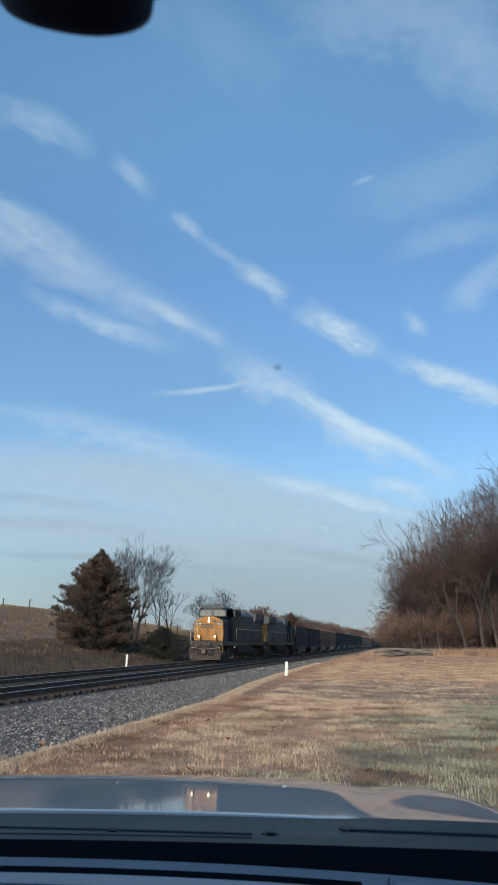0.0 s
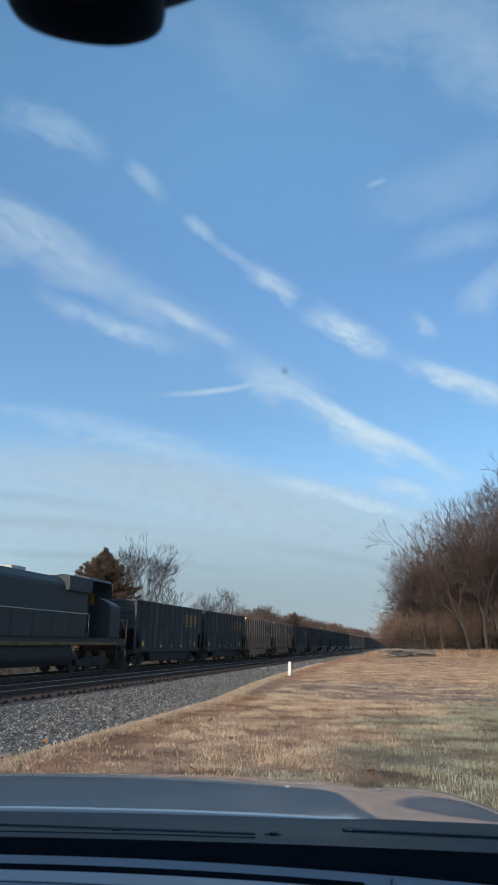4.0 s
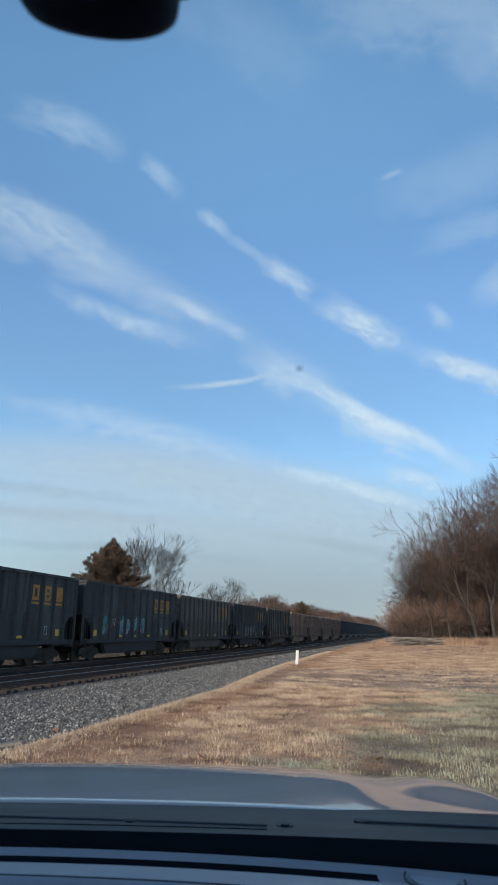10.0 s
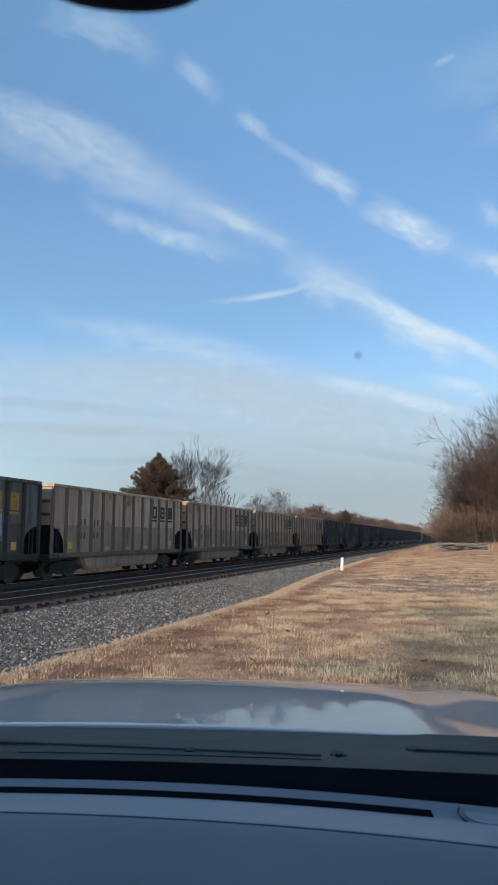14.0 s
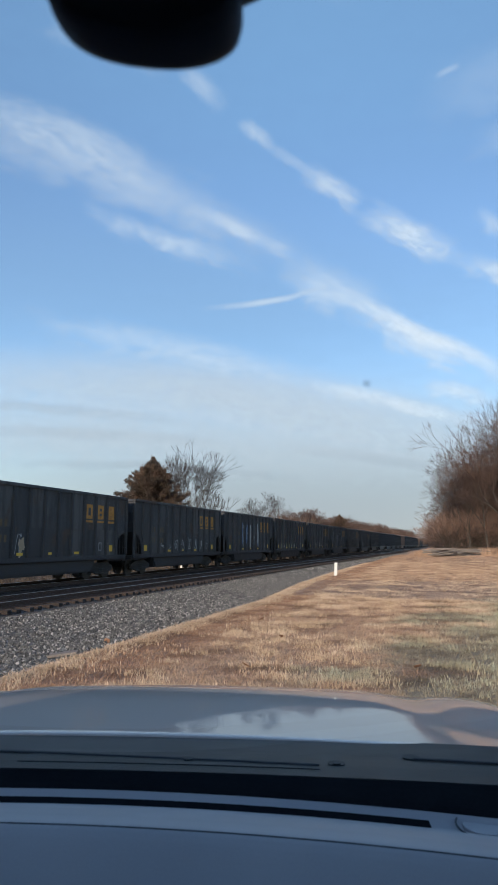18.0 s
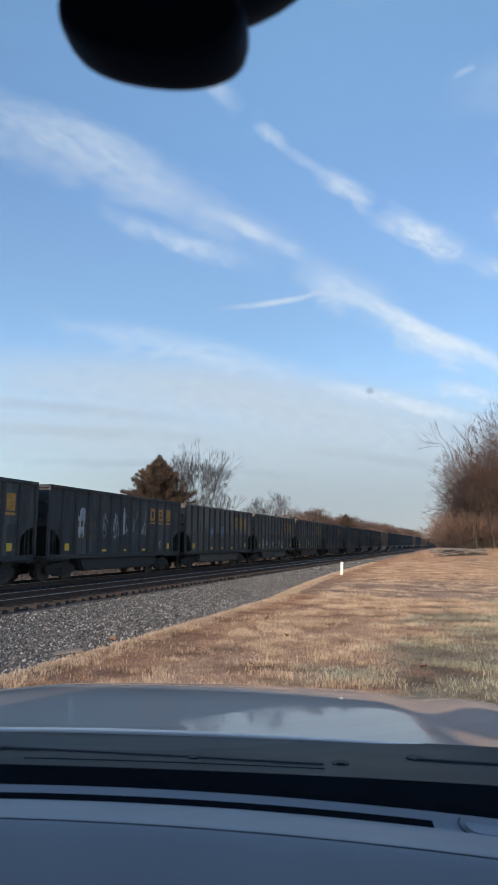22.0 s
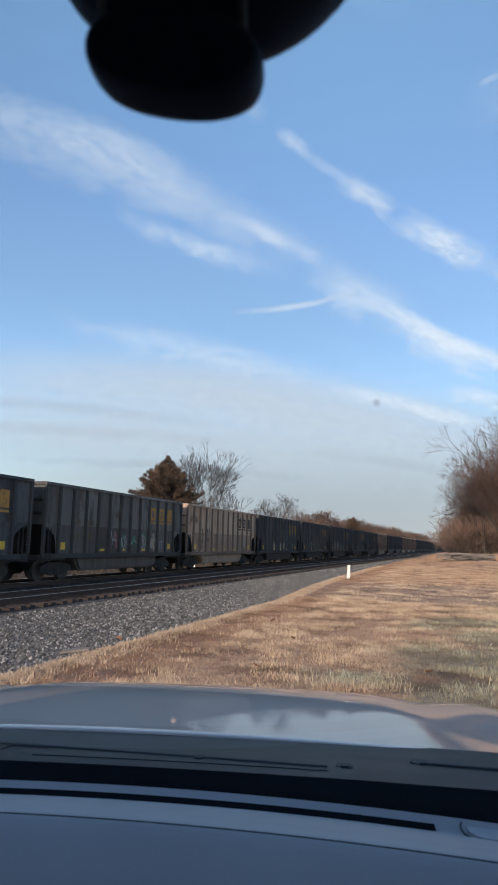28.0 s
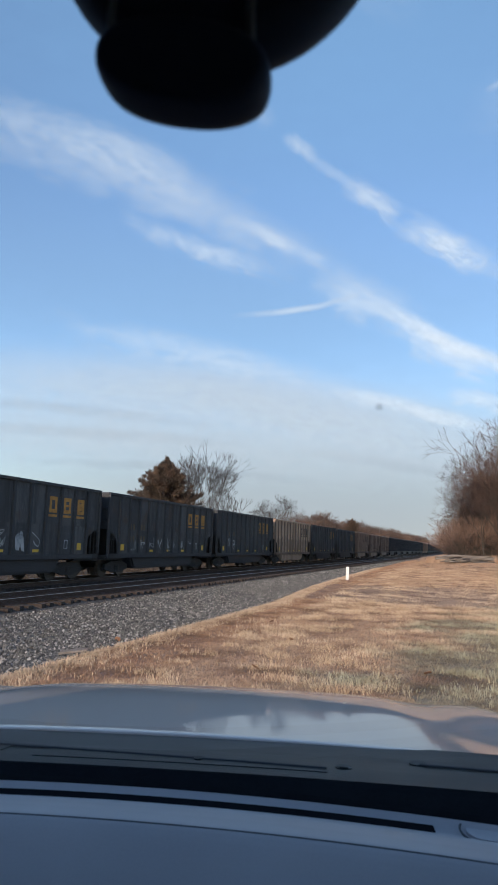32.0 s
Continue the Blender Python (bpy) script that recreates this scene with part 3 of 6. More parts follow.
SPRAY = {
    "white": CHALK,
    "blue": surface("blue_spray_paint", [(0.05, 0.09, 0.18), (0.12, 0.18, 0.30), (0.3, 0.36, 0.45)], 2.0, 0.8, 0.0, 16.0),
    "teal": surface("teal_spray_paint", [(0.03, 0.16, 0.18), (0.10, 0.33, 0.35)], 2.0, 0.8, 0.0, 16.0),
    "green": surface("green_spray_paint", [(0.03, 0.12, 0.07), (0.10, 0.26, 0.15)], 2.0, 0.8, 0.0, 16.0),
    "pink": surface("pink_spray_paint", [(0.2, 0.06, 0.07), (0.36, 0.16, 0.16)], 2.0, 0.8, 0.0, 16.0),
    "cream": surface("cream_spray_paint", [(0.34, 0.26, 0.17), (0.5, 0.4, 0.28)], 2.0, 0.8, 0.0, 16.0),
    "olive": surface("olive_spray_paint", [(0.14, 0.14, 0.06), (0.28, 0.27, 0.14)], 2.0, 0.8, 0.0, 16.0),
}
H0, H1, HALF = 1.08, 4.03, 1.55     # side sill, top chord, half width
BODY0, BODY1 = 0.42, PITCH - 0.42


def wheelset(parent, y, r=0.46):
    for s in (-1, 1):
        b = bmesh.new()
        disc(b, (s * 0.755, 0, 0), r, "x", 0.13, 20)
        disc(b, (s * 0.69, 0, 0), r + 0.025, "x", 0.03, 20)
        disc(b, (s * 0.83, 0, 0), 0.16, "x", 0.1, 10)
        part("wheel", b, STEEL, parent, m=pose(0, y, r))


def truck(parent, y, axles=(-0.88, 0.88), r=0.46, deep=False):
    bogie = part("truck", boxed(-0.95, 0.95, -0.22, 0.22, 0.42, 0.72, 0.03), SOOT, parent, m=pose(0, y, 0))
    ext = max(axles) + 0.25
    for s in (-1, 1):
        b = bmesh.new()
        prism(b, [(-ext, 0.36), (-ext, 0.62), (-0.55, 0.78), (0.55, 0.78), (ext, 0.62), (ext, 0.36), (ext - 0.35, 0.36), (0.42, 0.22), (-0.42, 0.22), (-ext + 0.35, 0.36)], "x", s * 0.97, s * 1.1, 0.02)
        part("side_frame", b, SOOT, bogie)
        b = bmesh.new()
        for k in (-0.16, 0, 0.16):
            tube(b, [(s * 1.08, k, 0.28), (s * 1.08, k, 0.6)], 0.07, 8)
        part("spring", b, SOOT, bogie)
    for a in axles:
        wheelset(bogie, a, r)
    return bogie


def ring(bm, x, y, z, w, h, t, gap=""):
    """A flat upright frame of painted bars on the side at x; gap names a bar to leave out."""
    for side, (a, b, c, d) in {"low": (-w, w, -h, -h + t), "high": (-w, w, h - t, h), "near": (-w, -w + t, -h + t, h - t), "far": (w - t, w, -h + t, h - t)}.items():
        if side != gap:
            box(bm, x, x + 0.006, y + a, y + b, z + c, z + d)
    return bm


def coal_car(paint, mark, detailed=True):
    car = new("coal_car")
    x = HALF - 0.07
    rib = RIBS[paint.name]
    arch = [(0.0, 2.22), (0.45, 2.17), (0.8, 1.95), (1.0, 1.6), (1.06, H0)]
    for s in (-1, 1):
        outline = [(BODY0 + a, z) for a, z in arch[::-1]] + [(BODY0, H1 - 0.05), (BODY1, H1 - 0.05)] + [(BODY1 - a, z) for a, z in arch]
        part("side_panel", prism(bmesh.new(), outline, "x", s * (x - 0.03), s * (x - 0.006)), paint, car)
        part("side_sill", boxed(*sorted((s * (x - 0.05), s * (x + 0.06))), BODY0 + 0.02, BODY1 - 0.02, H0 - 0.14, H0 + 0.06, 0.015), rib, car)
        part("top_chord", boxed(*sorted((s * (x - 0.06), s * (x + 0.09))), BODY0, BODY1, H1 - 0.13, H1, 0.02), paint, car)
    step = (BODY1 - BODY0 - 0.1) / 13
    posts = [BODY0 + 0.05 + step * k for k in range(14)]
    rest = bmesh.new()
    post = bmesh.new()
    prism(post, [(0, -0.085), (0.085, -0.06), (0.085, 0.06), (0, 0.085)], "z", 0, H1 - 0.13 - H0 - 0.06)
    pm = bpy.data.meshes.new("side_post")
    bmesh.ops.recalc_face_normals(post, faces=post.faces)
    post.to_mesh(pm)
    post.free()
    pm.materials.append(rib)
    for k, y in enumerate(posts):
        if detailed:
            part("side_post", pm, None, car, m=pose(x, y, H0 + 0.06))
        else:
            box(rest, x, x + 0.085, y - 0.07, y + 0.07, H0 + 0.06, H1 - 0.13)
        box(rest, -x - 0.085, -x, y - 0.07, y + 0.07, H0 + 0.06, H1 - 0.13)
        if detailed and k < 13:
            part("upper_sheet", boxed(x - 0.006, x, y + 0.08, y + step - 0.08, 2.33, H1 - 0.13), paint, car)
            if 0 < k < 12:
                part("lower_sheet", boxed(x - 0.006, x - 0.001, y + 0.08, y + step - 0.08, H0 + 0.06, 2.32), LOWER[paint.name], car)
    tagged(part("far_side_posts", rest, rib, car), kind="stuff")
    for e in (0, 1):
        y0, d = (BODY0, 1) if e == 0 else (BODY1, -1)
        part("end_panel", boxed(-x, x, *sorted((y0, y0 + d * 0.05)), 2.3, H1 - 0.06), paint, car)
        part("end_chord", boxed(-x, x, *sorted((y0 - d * 0.04, y0 + d * 0.08)), H1 - 0.14, H1 - 0.004, 0.02), paint, car)
        if detailed:
            for z in (2.75, 3.3):
                part("end_rib", boxed(-x + 0.05, x - 0.05, *sorted((y0 - d * 0.07, y0)), z - 0.06, z + 0.06, 0.015), rib, car)
        part("slope_sheet", prism(bmesh.new(), [(y0 + d * 0.02, 2.38), (y0 + d * 0.07, 2.38), (y0 + d * 2.3, H0), (y0 + d * 2.2, H0 - 0.05)], "x", -x + 0.03, x - 0.03), SOOT, car)
        part("end_platform", boxed(-HALF + 0.1, HALF - 0.1, *sorted((y0 - d * 0.06, y0 + d * 1.9)), 0.86, H0 - 0.03, 0.02), SOOT, car)
        for sx in (-0.55, 0.55):
            part("end_strut", tube(bmesh.new(), [(sx, y0 + d * 0.06, 1.0), (sx, y0 + d * 0.06, 2.4)], 0.045, 6), SOOT, car)
        for sx in (-x + 0.1, x - 0.06):
            part("end_strut", tube(bmesh.new(), [(sx, y0 + d * 0.55, 1.05), (sx, y0 + d * 0.55, 2.2)], 0.03, 6), SOOT, car)
        if detailed:
            b = bmesh.new()
            for sy in (0.12, 0.5):
                tube(b, [(x + 0.09, y0 + d * sy, 0.75), (x + 0.09, y0 + d * sy, 2.2)], 0.014, 5)
            for k in range(5):
                tube(b, [(x + 0.09, y0 + d * 0.12, 0.85 + k * 0.32), (x + 0.09, y0 + d * 0.5, 0.85 + k * 0.32)], 0.012, 5)
            part("ladder", b, SOOT, car)
        b = bmesh.new()
        box(b, -0.12, 0.12, *sorted((y0 - d * 0.4, y0)), 0.68, 0.92, 0.02)
        box(b, -0.17, 0.17, *sorted((y0 - d * 0.42, y0 - d * 0.22)), 0.64, 0.96, 0.03)
        part("coupler", b, SOOT, car)
        truck(car, y0 + d * 1.75)
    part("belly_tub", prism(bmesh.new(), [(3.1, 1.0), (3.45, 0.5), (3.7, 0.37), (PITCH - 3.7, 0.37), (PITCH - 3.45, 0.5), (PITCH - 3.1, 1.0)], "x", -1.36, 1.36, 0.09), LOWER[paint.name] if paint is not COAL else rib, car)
    part("coal_load", sheet("coal_load", np.linspace(-x + 0.03, x - 0.03, 5), np.linspace(BODY0 + 0.1, BODY1 - 0.1, 16), lambda u, v: 0 * u + H1 - 0.45 + 0.1 * np.sin(v * 1.9) * np.cos(u), SOOT), None, car, "dark heaped coal")
    # owner's marks: plain framed blocks over short bars, one to a panel
    for k, gap in ((9, ""), (10, ""), (11, "")):
        y = posts[k] + step / 2
        b = ring(bmesh.new(), x + 0.002, y, 3.16, 0.27, 0.33, 0.15, gap)
        if k == 10:
            box(b, x + 0.002, x + 0.008, y - 0.12, y + 0.12, 3.11, 3.21)
        if k == 11:
            box(b, x + 0.0035, x + 0.008, y - 0.12, y + 0.12, 3.0, 3.32)
        part("owner_mark", b, mark, car)
        part("mark_bar", boxed(x + 0.002, x + 0.008, y - 0.3, y + 0.3, 2.66, 2.76), mark, car)
    small = DULL_BROWN if paint is TAN else DULL_YELLOW
    for y in (2.78, 3.1, 3.95, 4.25):
        for z in (2.47, 1.88):
            part("number_bar", boxed(x + 0.002, x + 0.008, y - 0.08, y + 0.08, z - 0.14, z + 0.14), small, car, "plain bar in place of a number")
    for y, z, w, h in ((1.95, 1.45, 0.17, 0.15), (5.2, 1.28, 0.2, 0.055), (7.3, 1.28, 0.12, 0.05), (9.4, 1.28, 0.2, 0.055), (12.55, 1.46, 0.16, 0.15)):
        part("reflector", boxed(x + 0.002, x + 0.01, y - w, y + w, z - h, z + h), REFLECT, car)
    part("stencil_frame", ring(bmesh.new(), x + 0.002, 11.5, 1.55, 0.13, 0.19, 0.035), CHALK, car, "small white stencilled frame")
    return car


def ribbon(pts, width, x):
    """A flat painted stroke along points (y, z) on the side at x."""
    p = np.array(pts, float)
    d = np.gradient(p, axis=0)
    d /= np.maximum(1e-6, np.linalg.norm(d, axis=1, keepdims=True))
    o = np.stack([-d[:, 1], d[:, 0]], 1) * width / 2
    a, b = p + o, p - o
    v = [(x, *q) for q in a] + [(x, *q) for q in b]
    k = len(p)
    return v, [(i, i + 1, k + i + 1, k + i) for i in range(k - 1)]


def graffiti(car, y0, y1, z0, z1, colours, seed):
    """Sprayed shapes, panel by panel: filled patches and loose looping strokes without letters."""
    g = random.Random(seed)
    x = HALF - 0.07
    step = (BODY1 - BODY0 - 0.1) / 13
    for k in range(1, 12):
        c = BODY0 + 0.05 + step * (k + 0.5)
        if not y0 < c < y1 or g.random() < 0.12:
            continue
        colour = colours[k % len(colours)]
        if colour != "white" or g.random() < 0.25:
            for m in range(g.choice((1, 2, 2, 3))):
                w = g.uniform(0.1, 0.3)
                mid = c + g.uniform(-0.38 + w, 0.38 - w)
                lo = z0 + (z1 - z0) * g.uniform(-0.05, 0.35)
                hi = z0 + (z1 - z0) * g.uniform(0.6, 1.1)
                lean = g.uniform(-0.12, 0.12)
                pts = []
                for i in range(18):
                    t = math.tau * i / 18
                    u, v = math.cos(t), math.sin(t)
                    v = math.copysign(abs(v) ** g.uniform(0.4, 0.9), v)
                    pts.append((mid + lean * v + w * math.copysign(abs(u) ** 0.5, u) * g.uniform(0.6, 1.1), (lo + hi) / 2 + (hi - lo) / 2 * v * g.uniform(0.85, 1.05)))
                part("graffiti", prism(bmesh.new(), pts, "x", x + 0.001, x + 0.003 + 0.0008 * m), SPRAY[g.choice(colours)], car, "faded sprayed graffiti patch")
        vs, fs = [], []
        for m in range(g.choice((1, 2, 2, 3))):
            n = g.randint(4, 6)
            py = np.array([c + g.uniform(-0.36, 0.36) for _ in range(n)])
            pz = np.array([g.uniform(z0, z1) for _ in range(n)])
            w = np.linspace(0, n - 1, 28)
            yy, zz = np.interp(w, np.arange(n), py), np.interp(w, np.arange(n), pz)
            soft = np.array([1, 2, 3, 2, 1]) / 9
            yy[2:-2], zz[2:-2] = np.convolve(yy, soft, "valid"), np.convolve(zz, soft, "valid")
            v, f = ribbon(np.stack([yy, zz], 1), g.uniform(0.022, 0.05), x + 0.0095 + 0.001 * m)
            fs += [tuple(i + len(vs) for i in q) for q in f]
            vs += v
        part("graffiti_strokes", mesh("graffiti_strokes", vs, fs, CHALK), None, car, "pale sprayed loose strokes")


KINDS = {}
for key, paint, mark in (("black", COAL, YELLOW), ("tan", TAN, MARK), ("grey", GREY, YELLOW)):
    KINDS[key] = coal_car(paint, mark)
    KINDS[key + " far"] = coal_car(paint, mark, False)
LABELS = {
    "black": "black ribbed steel coal hopper car with faded yellow marks",
    "tan": "weathered tan steel coal hopper car with dark marks",
    "grey": "grimy grey-brown ribbed coal hopper car with streaked paint",
}
TANS, GREYS = (0, 1, 8, 9, 10, 11, 25, 31, 34, 35, 36, 44, 45), (5, 7, 18, 19, 20, 24)
SPRAYED = {
    3: (5.2, 9.0, 1.2, 2.0, ("white",)), 4: (3.0, 8.5, 1.3, 2.4, ("teal", "white")), 6: (5.0, 8.6, 1.25, 2.2, ("pink", "white")),
    7: (3.0, 12.0, 1.5, 3.0, ("white",)), 12: (4.4, 6.2, 1.15, 2.2, ("cream",)), 13: (3.0, 10.5, 1.2, 2.1, ("white",)),
    14: (4.2, 10.2, 1.3, 3.2, ("blue", "white", "blue")), 15: (3.0, 9.0, 1.2, 1.7, ("olive",)), 16: (4.5, 9.5, 1.2, 1.8, ("cream", "white")),
    17: (2.5, 10.0, 1.8, 3.3, ("white",)), 18: (4.5, 9.0, 1.9, 2.9, ("blue",)), 19: (2.2, 9.5, 1.2, 2.0, ("white", "cream")),
    20: (4.5, 9.5, 1.2, 2.2, ("green", "teal")), 21: (6.8, 8.6, 1.2, 1.9, ("white",)), 22: (5.0, 8.0, 1.2, 1.8, ("white",)),
    23: (2.4, 10.0, 1.2, 1.8, ("cream", "olive")), 24: (5.2, 11.8, 1.2, 2.2, ("olive", "pink", "green", "cream")), 26: (5.0, 9.5, 1.2, 1.9, ("cream",)),
    27: (3.0, 9.0, 1.3, 2.1, ("white", "olive")), 28: (2.4, 9.8, 1.25, 2.1, ("white", "cream")), 29: (2.6, 10.5, 1.25, 2.0, ("white",)), 30: (2.2, 5.0, 1.25, 2.2, ("white",)),
    -1: (1.5, 6.0, 0.85, 0.97, ("white",)), 2: (4.0, 8.0, 1.2, 1.6, ("olive",)),
}
for i in range(-2, 60):
    key = "tan" if i in TANS else "grey" if i in GREYS else "black"
    y = FIRST + PITCH * i
    car = copy_thing(KINDS[key + (" far" if i > 33 else "")], pose(TRAIN_X, y, RAIL_TOP))
    car.name = "coal_car"
    tagged(car, LABELS[key] + (" and graffiti" if i in SPRAYED else ""), "freight car", "coal cars of the train")
    ROLLING.append((car, y))
    if i in SPRAYED:
        graffiti(car, *SPRAYED[i], 100 + i)
for proto in KINDS.values():
    for o in (*proto.children_recursive, proto):
        bpy.data.objects.remove(o)


# ---- locomotives ----
BLUE = surface("dark_blue_engine_paint", [(0.0115, 0.0174, 0.0218), (0.0207, 0.0283, 0.0337), (0.0369, 0.0435, 0.0466)], 0.8, 0.5, 0.1, 14.0, stretch=(1, 1, 0.4))
ENGINE_YELLOW = surface("engine_yellow_paint", [(0.1955, 0.0765, 0.0051), (0.3315, 0.1360, 0.0051), (0.3910, 0.1742, 0.0102)], 1.6, 0.55, 0.1, 20.0)
ROOFGREY = surface("dusty_dark_roof", [(0.03, 0.04, 0.045), (0.07, 0.082, 0.088)], 2.0, 0.6, 0.1, 20.0)
RUSTY = surface("rusty_pilot_steel", [(0.02, 0.016, 0.014), (0.055, 0.038, 0.028), (0.11, 0.07, 0.048)], 2.2, 0.85, 0.4, 25.0)
STRIPE = surface("faded_stripe", [(0.06, 0.04, 0.02), (0.16, 0.10, 0.04), (0.28, 0.16, 0.04)], 1.2, 0.7, 0.1, 18.0, stretch=(1, 1, 0.5))
PANE = glass("cab_glass", (0.03, 0.035, 0.04))
LAMP = glow("headlight_glow", (1.0, 0.82, 0.55), 5.0)
LAMP_DIM = glow("marker_lamp_glow", (1.0, 0.93, 0.8), 6.0)
# base paler than PANE, to stand in for sky reflected in the windscreens
SKYPANE = glass("windscreen_pane", (0.10, 0.12, 0.125))
PALE = surface("pale_plate", [(0.4, 0.38, 0.32), (0.55, 0.52, 0.45)], 5.0, 0.6, 0.0, 30.0)


def handrail(parent, pts, r=0.022, mat=None, name="handrail"):
    return part(name, tube(bmesh.new(), pts, r, 6), mat or ENGINE_YELLOW, parent)


def ring_front(x, y, z, w, h, t):
    """A flat frame of painted bars on a face towards -y."""
    bm = bmesh.new()
    for a, b, c, d in ((-w, w, -h, -h + t), (-w, w, h - t, h), (-w, -w + t, -h + t, h - t), (w - t, w, -h + t, h - t)):
        box(bm, x + a, x + b, y, y + 0.008, z + c, z + d)
    return bm


def locomotive(yellow_end):
    """A six-axle diesel; its nose stands towards -y, its origin at the front coupler on the rails."""
    e = new("locomotive")
    w = 1.5
    part("underframe", boxed(-w, w, 0.75, LOCO - 0.75, 1.28, 1.62, 0.03), BLUE, e)
    for s in (-1, 1):
        part("sill_stripe", boxed(*sorted((s * w, s * (w + 0.008))), 2.2, LOCO - 1.2, 1.32, 1.44), STRIPE, e, "thin faded yellow stripe")
    # nose, with a peaked top, tapering forwards
    nb = prism(bmesh.new(), [(-1.45, 1.66), (-1.45, 3.28), (-1.1, 3.5), (-0.45, 3.72), (0.45, 3.72), (1.1, 3.5), (1.45, 3.28), (1.45, 1.66)], "y", 1.55, 3.2)
    for v in nb.verts:
        if v.co.y < 2:
            v.co.x *= 0.93
            v.co.z = 1.66 + (v.co.z - 1.66) * 0.965
    bmesh.ops.bevel(nb, geom=list(nb.edges), offset=0.05, segments=2, affect="EDGES")
    nose = part("nose", nb, BLUE, e)
    face = [(x * 0.925, 1.68 + (z - 1.66) * 0.95) for x, z in ((-1.45, 1.66), (-1.45, 3.28), (-1.1, 3.5), (-0.45, 3.72), (0.45, 3.72), (1.1, 3.5), (1.45, 3.28), (1.45, 1.66))]
    part("nose_face", prism(bmesh.new(), face, "y", 1.525, 1.58, 0.015), ENGINE_YELLOW, nose, "orange-yellow nose front")
    part("nose_door", boxed(-0.62, -0.02, 1.515, 1.56, 1.7, 2.72, 0.015), ENGINE_YELLOW, nose)
    for z in (1.95, 2.3, 2.5):
        part("door_latch", boxed(-0.12, -0.06, 1.49, 1.52, z, z + 0.1, 0.01), SOOT, nose)
    for x, w in ((-0.52, 0.17), (-0.12, 0.15), (0.26, 0.17)):
        part("nose_mark", ring_front(x, 1.512, 2.86, w, 0.15, 0.085), BLUE, nose, "dark blue owner's mark as a plain block")
    part("nose_window", boxed(0.42, 0.66, 1.50, 1.56, 3.15, 3.4, 0.02), PANE, nose)
    housing = part("headlight_housing", boxed(-0.15, 0.15, 1.48, 1.56, 3.1, 3.6, 0.03), ENGINE_YELLOW, nose)
    for z in (3.24, 3.47):
        part("headlight", disc(bmesh.new(), (0, 1.472, z), 0.08, "y", 0.02, 16), LAMP, housing, "lit round headlight")
    for s in (-1, 1):
        part("number_board", boxed(*sorted((s * 0.68, s * 1.28)), 1.50, 1.57, 2.92, 3.14, 0.01), BLUE, nose)
        for k in range(4):
            part("number_bar", boxed(*sorted((s * (0.74 + 0.135 * k), s * (0.82 + 0.135 * k))), 1.492, 1.5, 2.96, 3.10), PALE, nose, "plain pale bar in place of a number")
        lamp = part("ditch_light_bracket", boxed(*sorted((s * 0.62, s * 0.86)), 0.98, 1.2, 1.66, 2.12, 0.02), ENGINE_YELLOW, nose)
        part("ditch_light", disc(bmesh.new(), (s * 0.74, 0.97, 1.98), 0.085, "y", 0.03, 16), LAMP, lamp, "lit ditch light")
        part("grab_iron", tube(bmesh.new(), [(s * 1.0, 1.5, 1.9), (s * 1.0, 1.42, 1.95), (s * 1.0, 1.42, 2.75), (s * 1.0, 1.5, 2.8)], 0.02, 6), PALE, nose)
    # cab
    cab = part("cab", prism(bmesh.new(), [(-w, 1.62), (-w, 4.0), (-1.2, 4.42), (-0.6, 4.56), (0.6, 4.56), (1.2, 4.42), (w, 4.0), (w, 1.62)], "y", 2.75, 5.6, 0.06), BLUE, e)
    part("roof_panel", prism(bmesh.new(), [(-1.28, 4.36), (-1.12, 4.50), (-0.62, 4.60), (0.62, 4.60), (1.12, 4.50), (1.28, 4.36)], "y", 2.68, 5.62, 0.02), ROOFGREY, cab, "dusty dark cab roof with sloped edges")
    part("windscreen_frame", boxed(-1.33, 1.33, 2.715, 2.76, 3.66, 4.27, 0.03), BLUE, cab)
    for d in (-1, 1):
        pane = prism(bmesh.new(), [(d * 0.10, 3.72), (d * 1.22, 3.72), (d * 1.10, 4.20), (d * 0.10, 4.20)], "y", 2.69, 2.72, 0.012)
        part("windscreen", pane, SKYPANE, cab, "windscreen pane with the sky's reflection put into its paler base")
        part("roof_grab", tube(bmesh.new(), [(d * 0.25, 2.95, 4.60), (d * 0.25, 2.95, 4.70), (d * 0.7, 2.95, 4.69), (d * 0.7, 2.95, 4.59)], 0.02, 6), SOOT, cab)
        part("wiper", tube(bmesh.new(), [(d * 0.62, 2.685, 4.20), (d * 0.5, 2.68, 3.86)], 0.012, 5), SOOT, cab)
    for s in (-1, 1):
        for a, b in ((3.35, 4.15), (4.3, 5.05)):
            part("side_window", boxed(*sorted((s * (w - 0.01), s * (w + 0.02))), a, b, 3.15, 3.85, 0.02), PANE, cab)
            part("window_rim", boxed(*sorted((s * (w - 0.01), s * (w + 0.012))), a - 0.06, b + 0.06, 3.09, 3.91, 0.01), SOOT, cab)
        part("window_shade", boxed(*sorted((s * (w + 0.01), s * (w + 0.14))), 3.25, 5.1, 3.95, 3.98, 0.008), ROOFGREY, cab, "narrow dark sunshade over the side window")
        part("mirror_plate", boxed(*sorted((s * (w + 0.02), s * (w + 0.26))), 3.18, 3.22, 3.3, 3.85, 0.01), ENGINE_YELLOW, cab, "yellow wind deflector beside the window")
        part("cab_number_plate", boxed(*sorted((s * w, s * (w + 0.008))), 3.8, 4.35, 2.35, 2.62), DULL_YELLOW, cab, "plain dull bar for the engine number")
        part("cab_stripe", boxed(*sorted((s * w, s * (w + 0.008))), 2.9, 5.6, 1.72, 1.80), STRIPE, cab, "faded orange stripe along the cab foot")
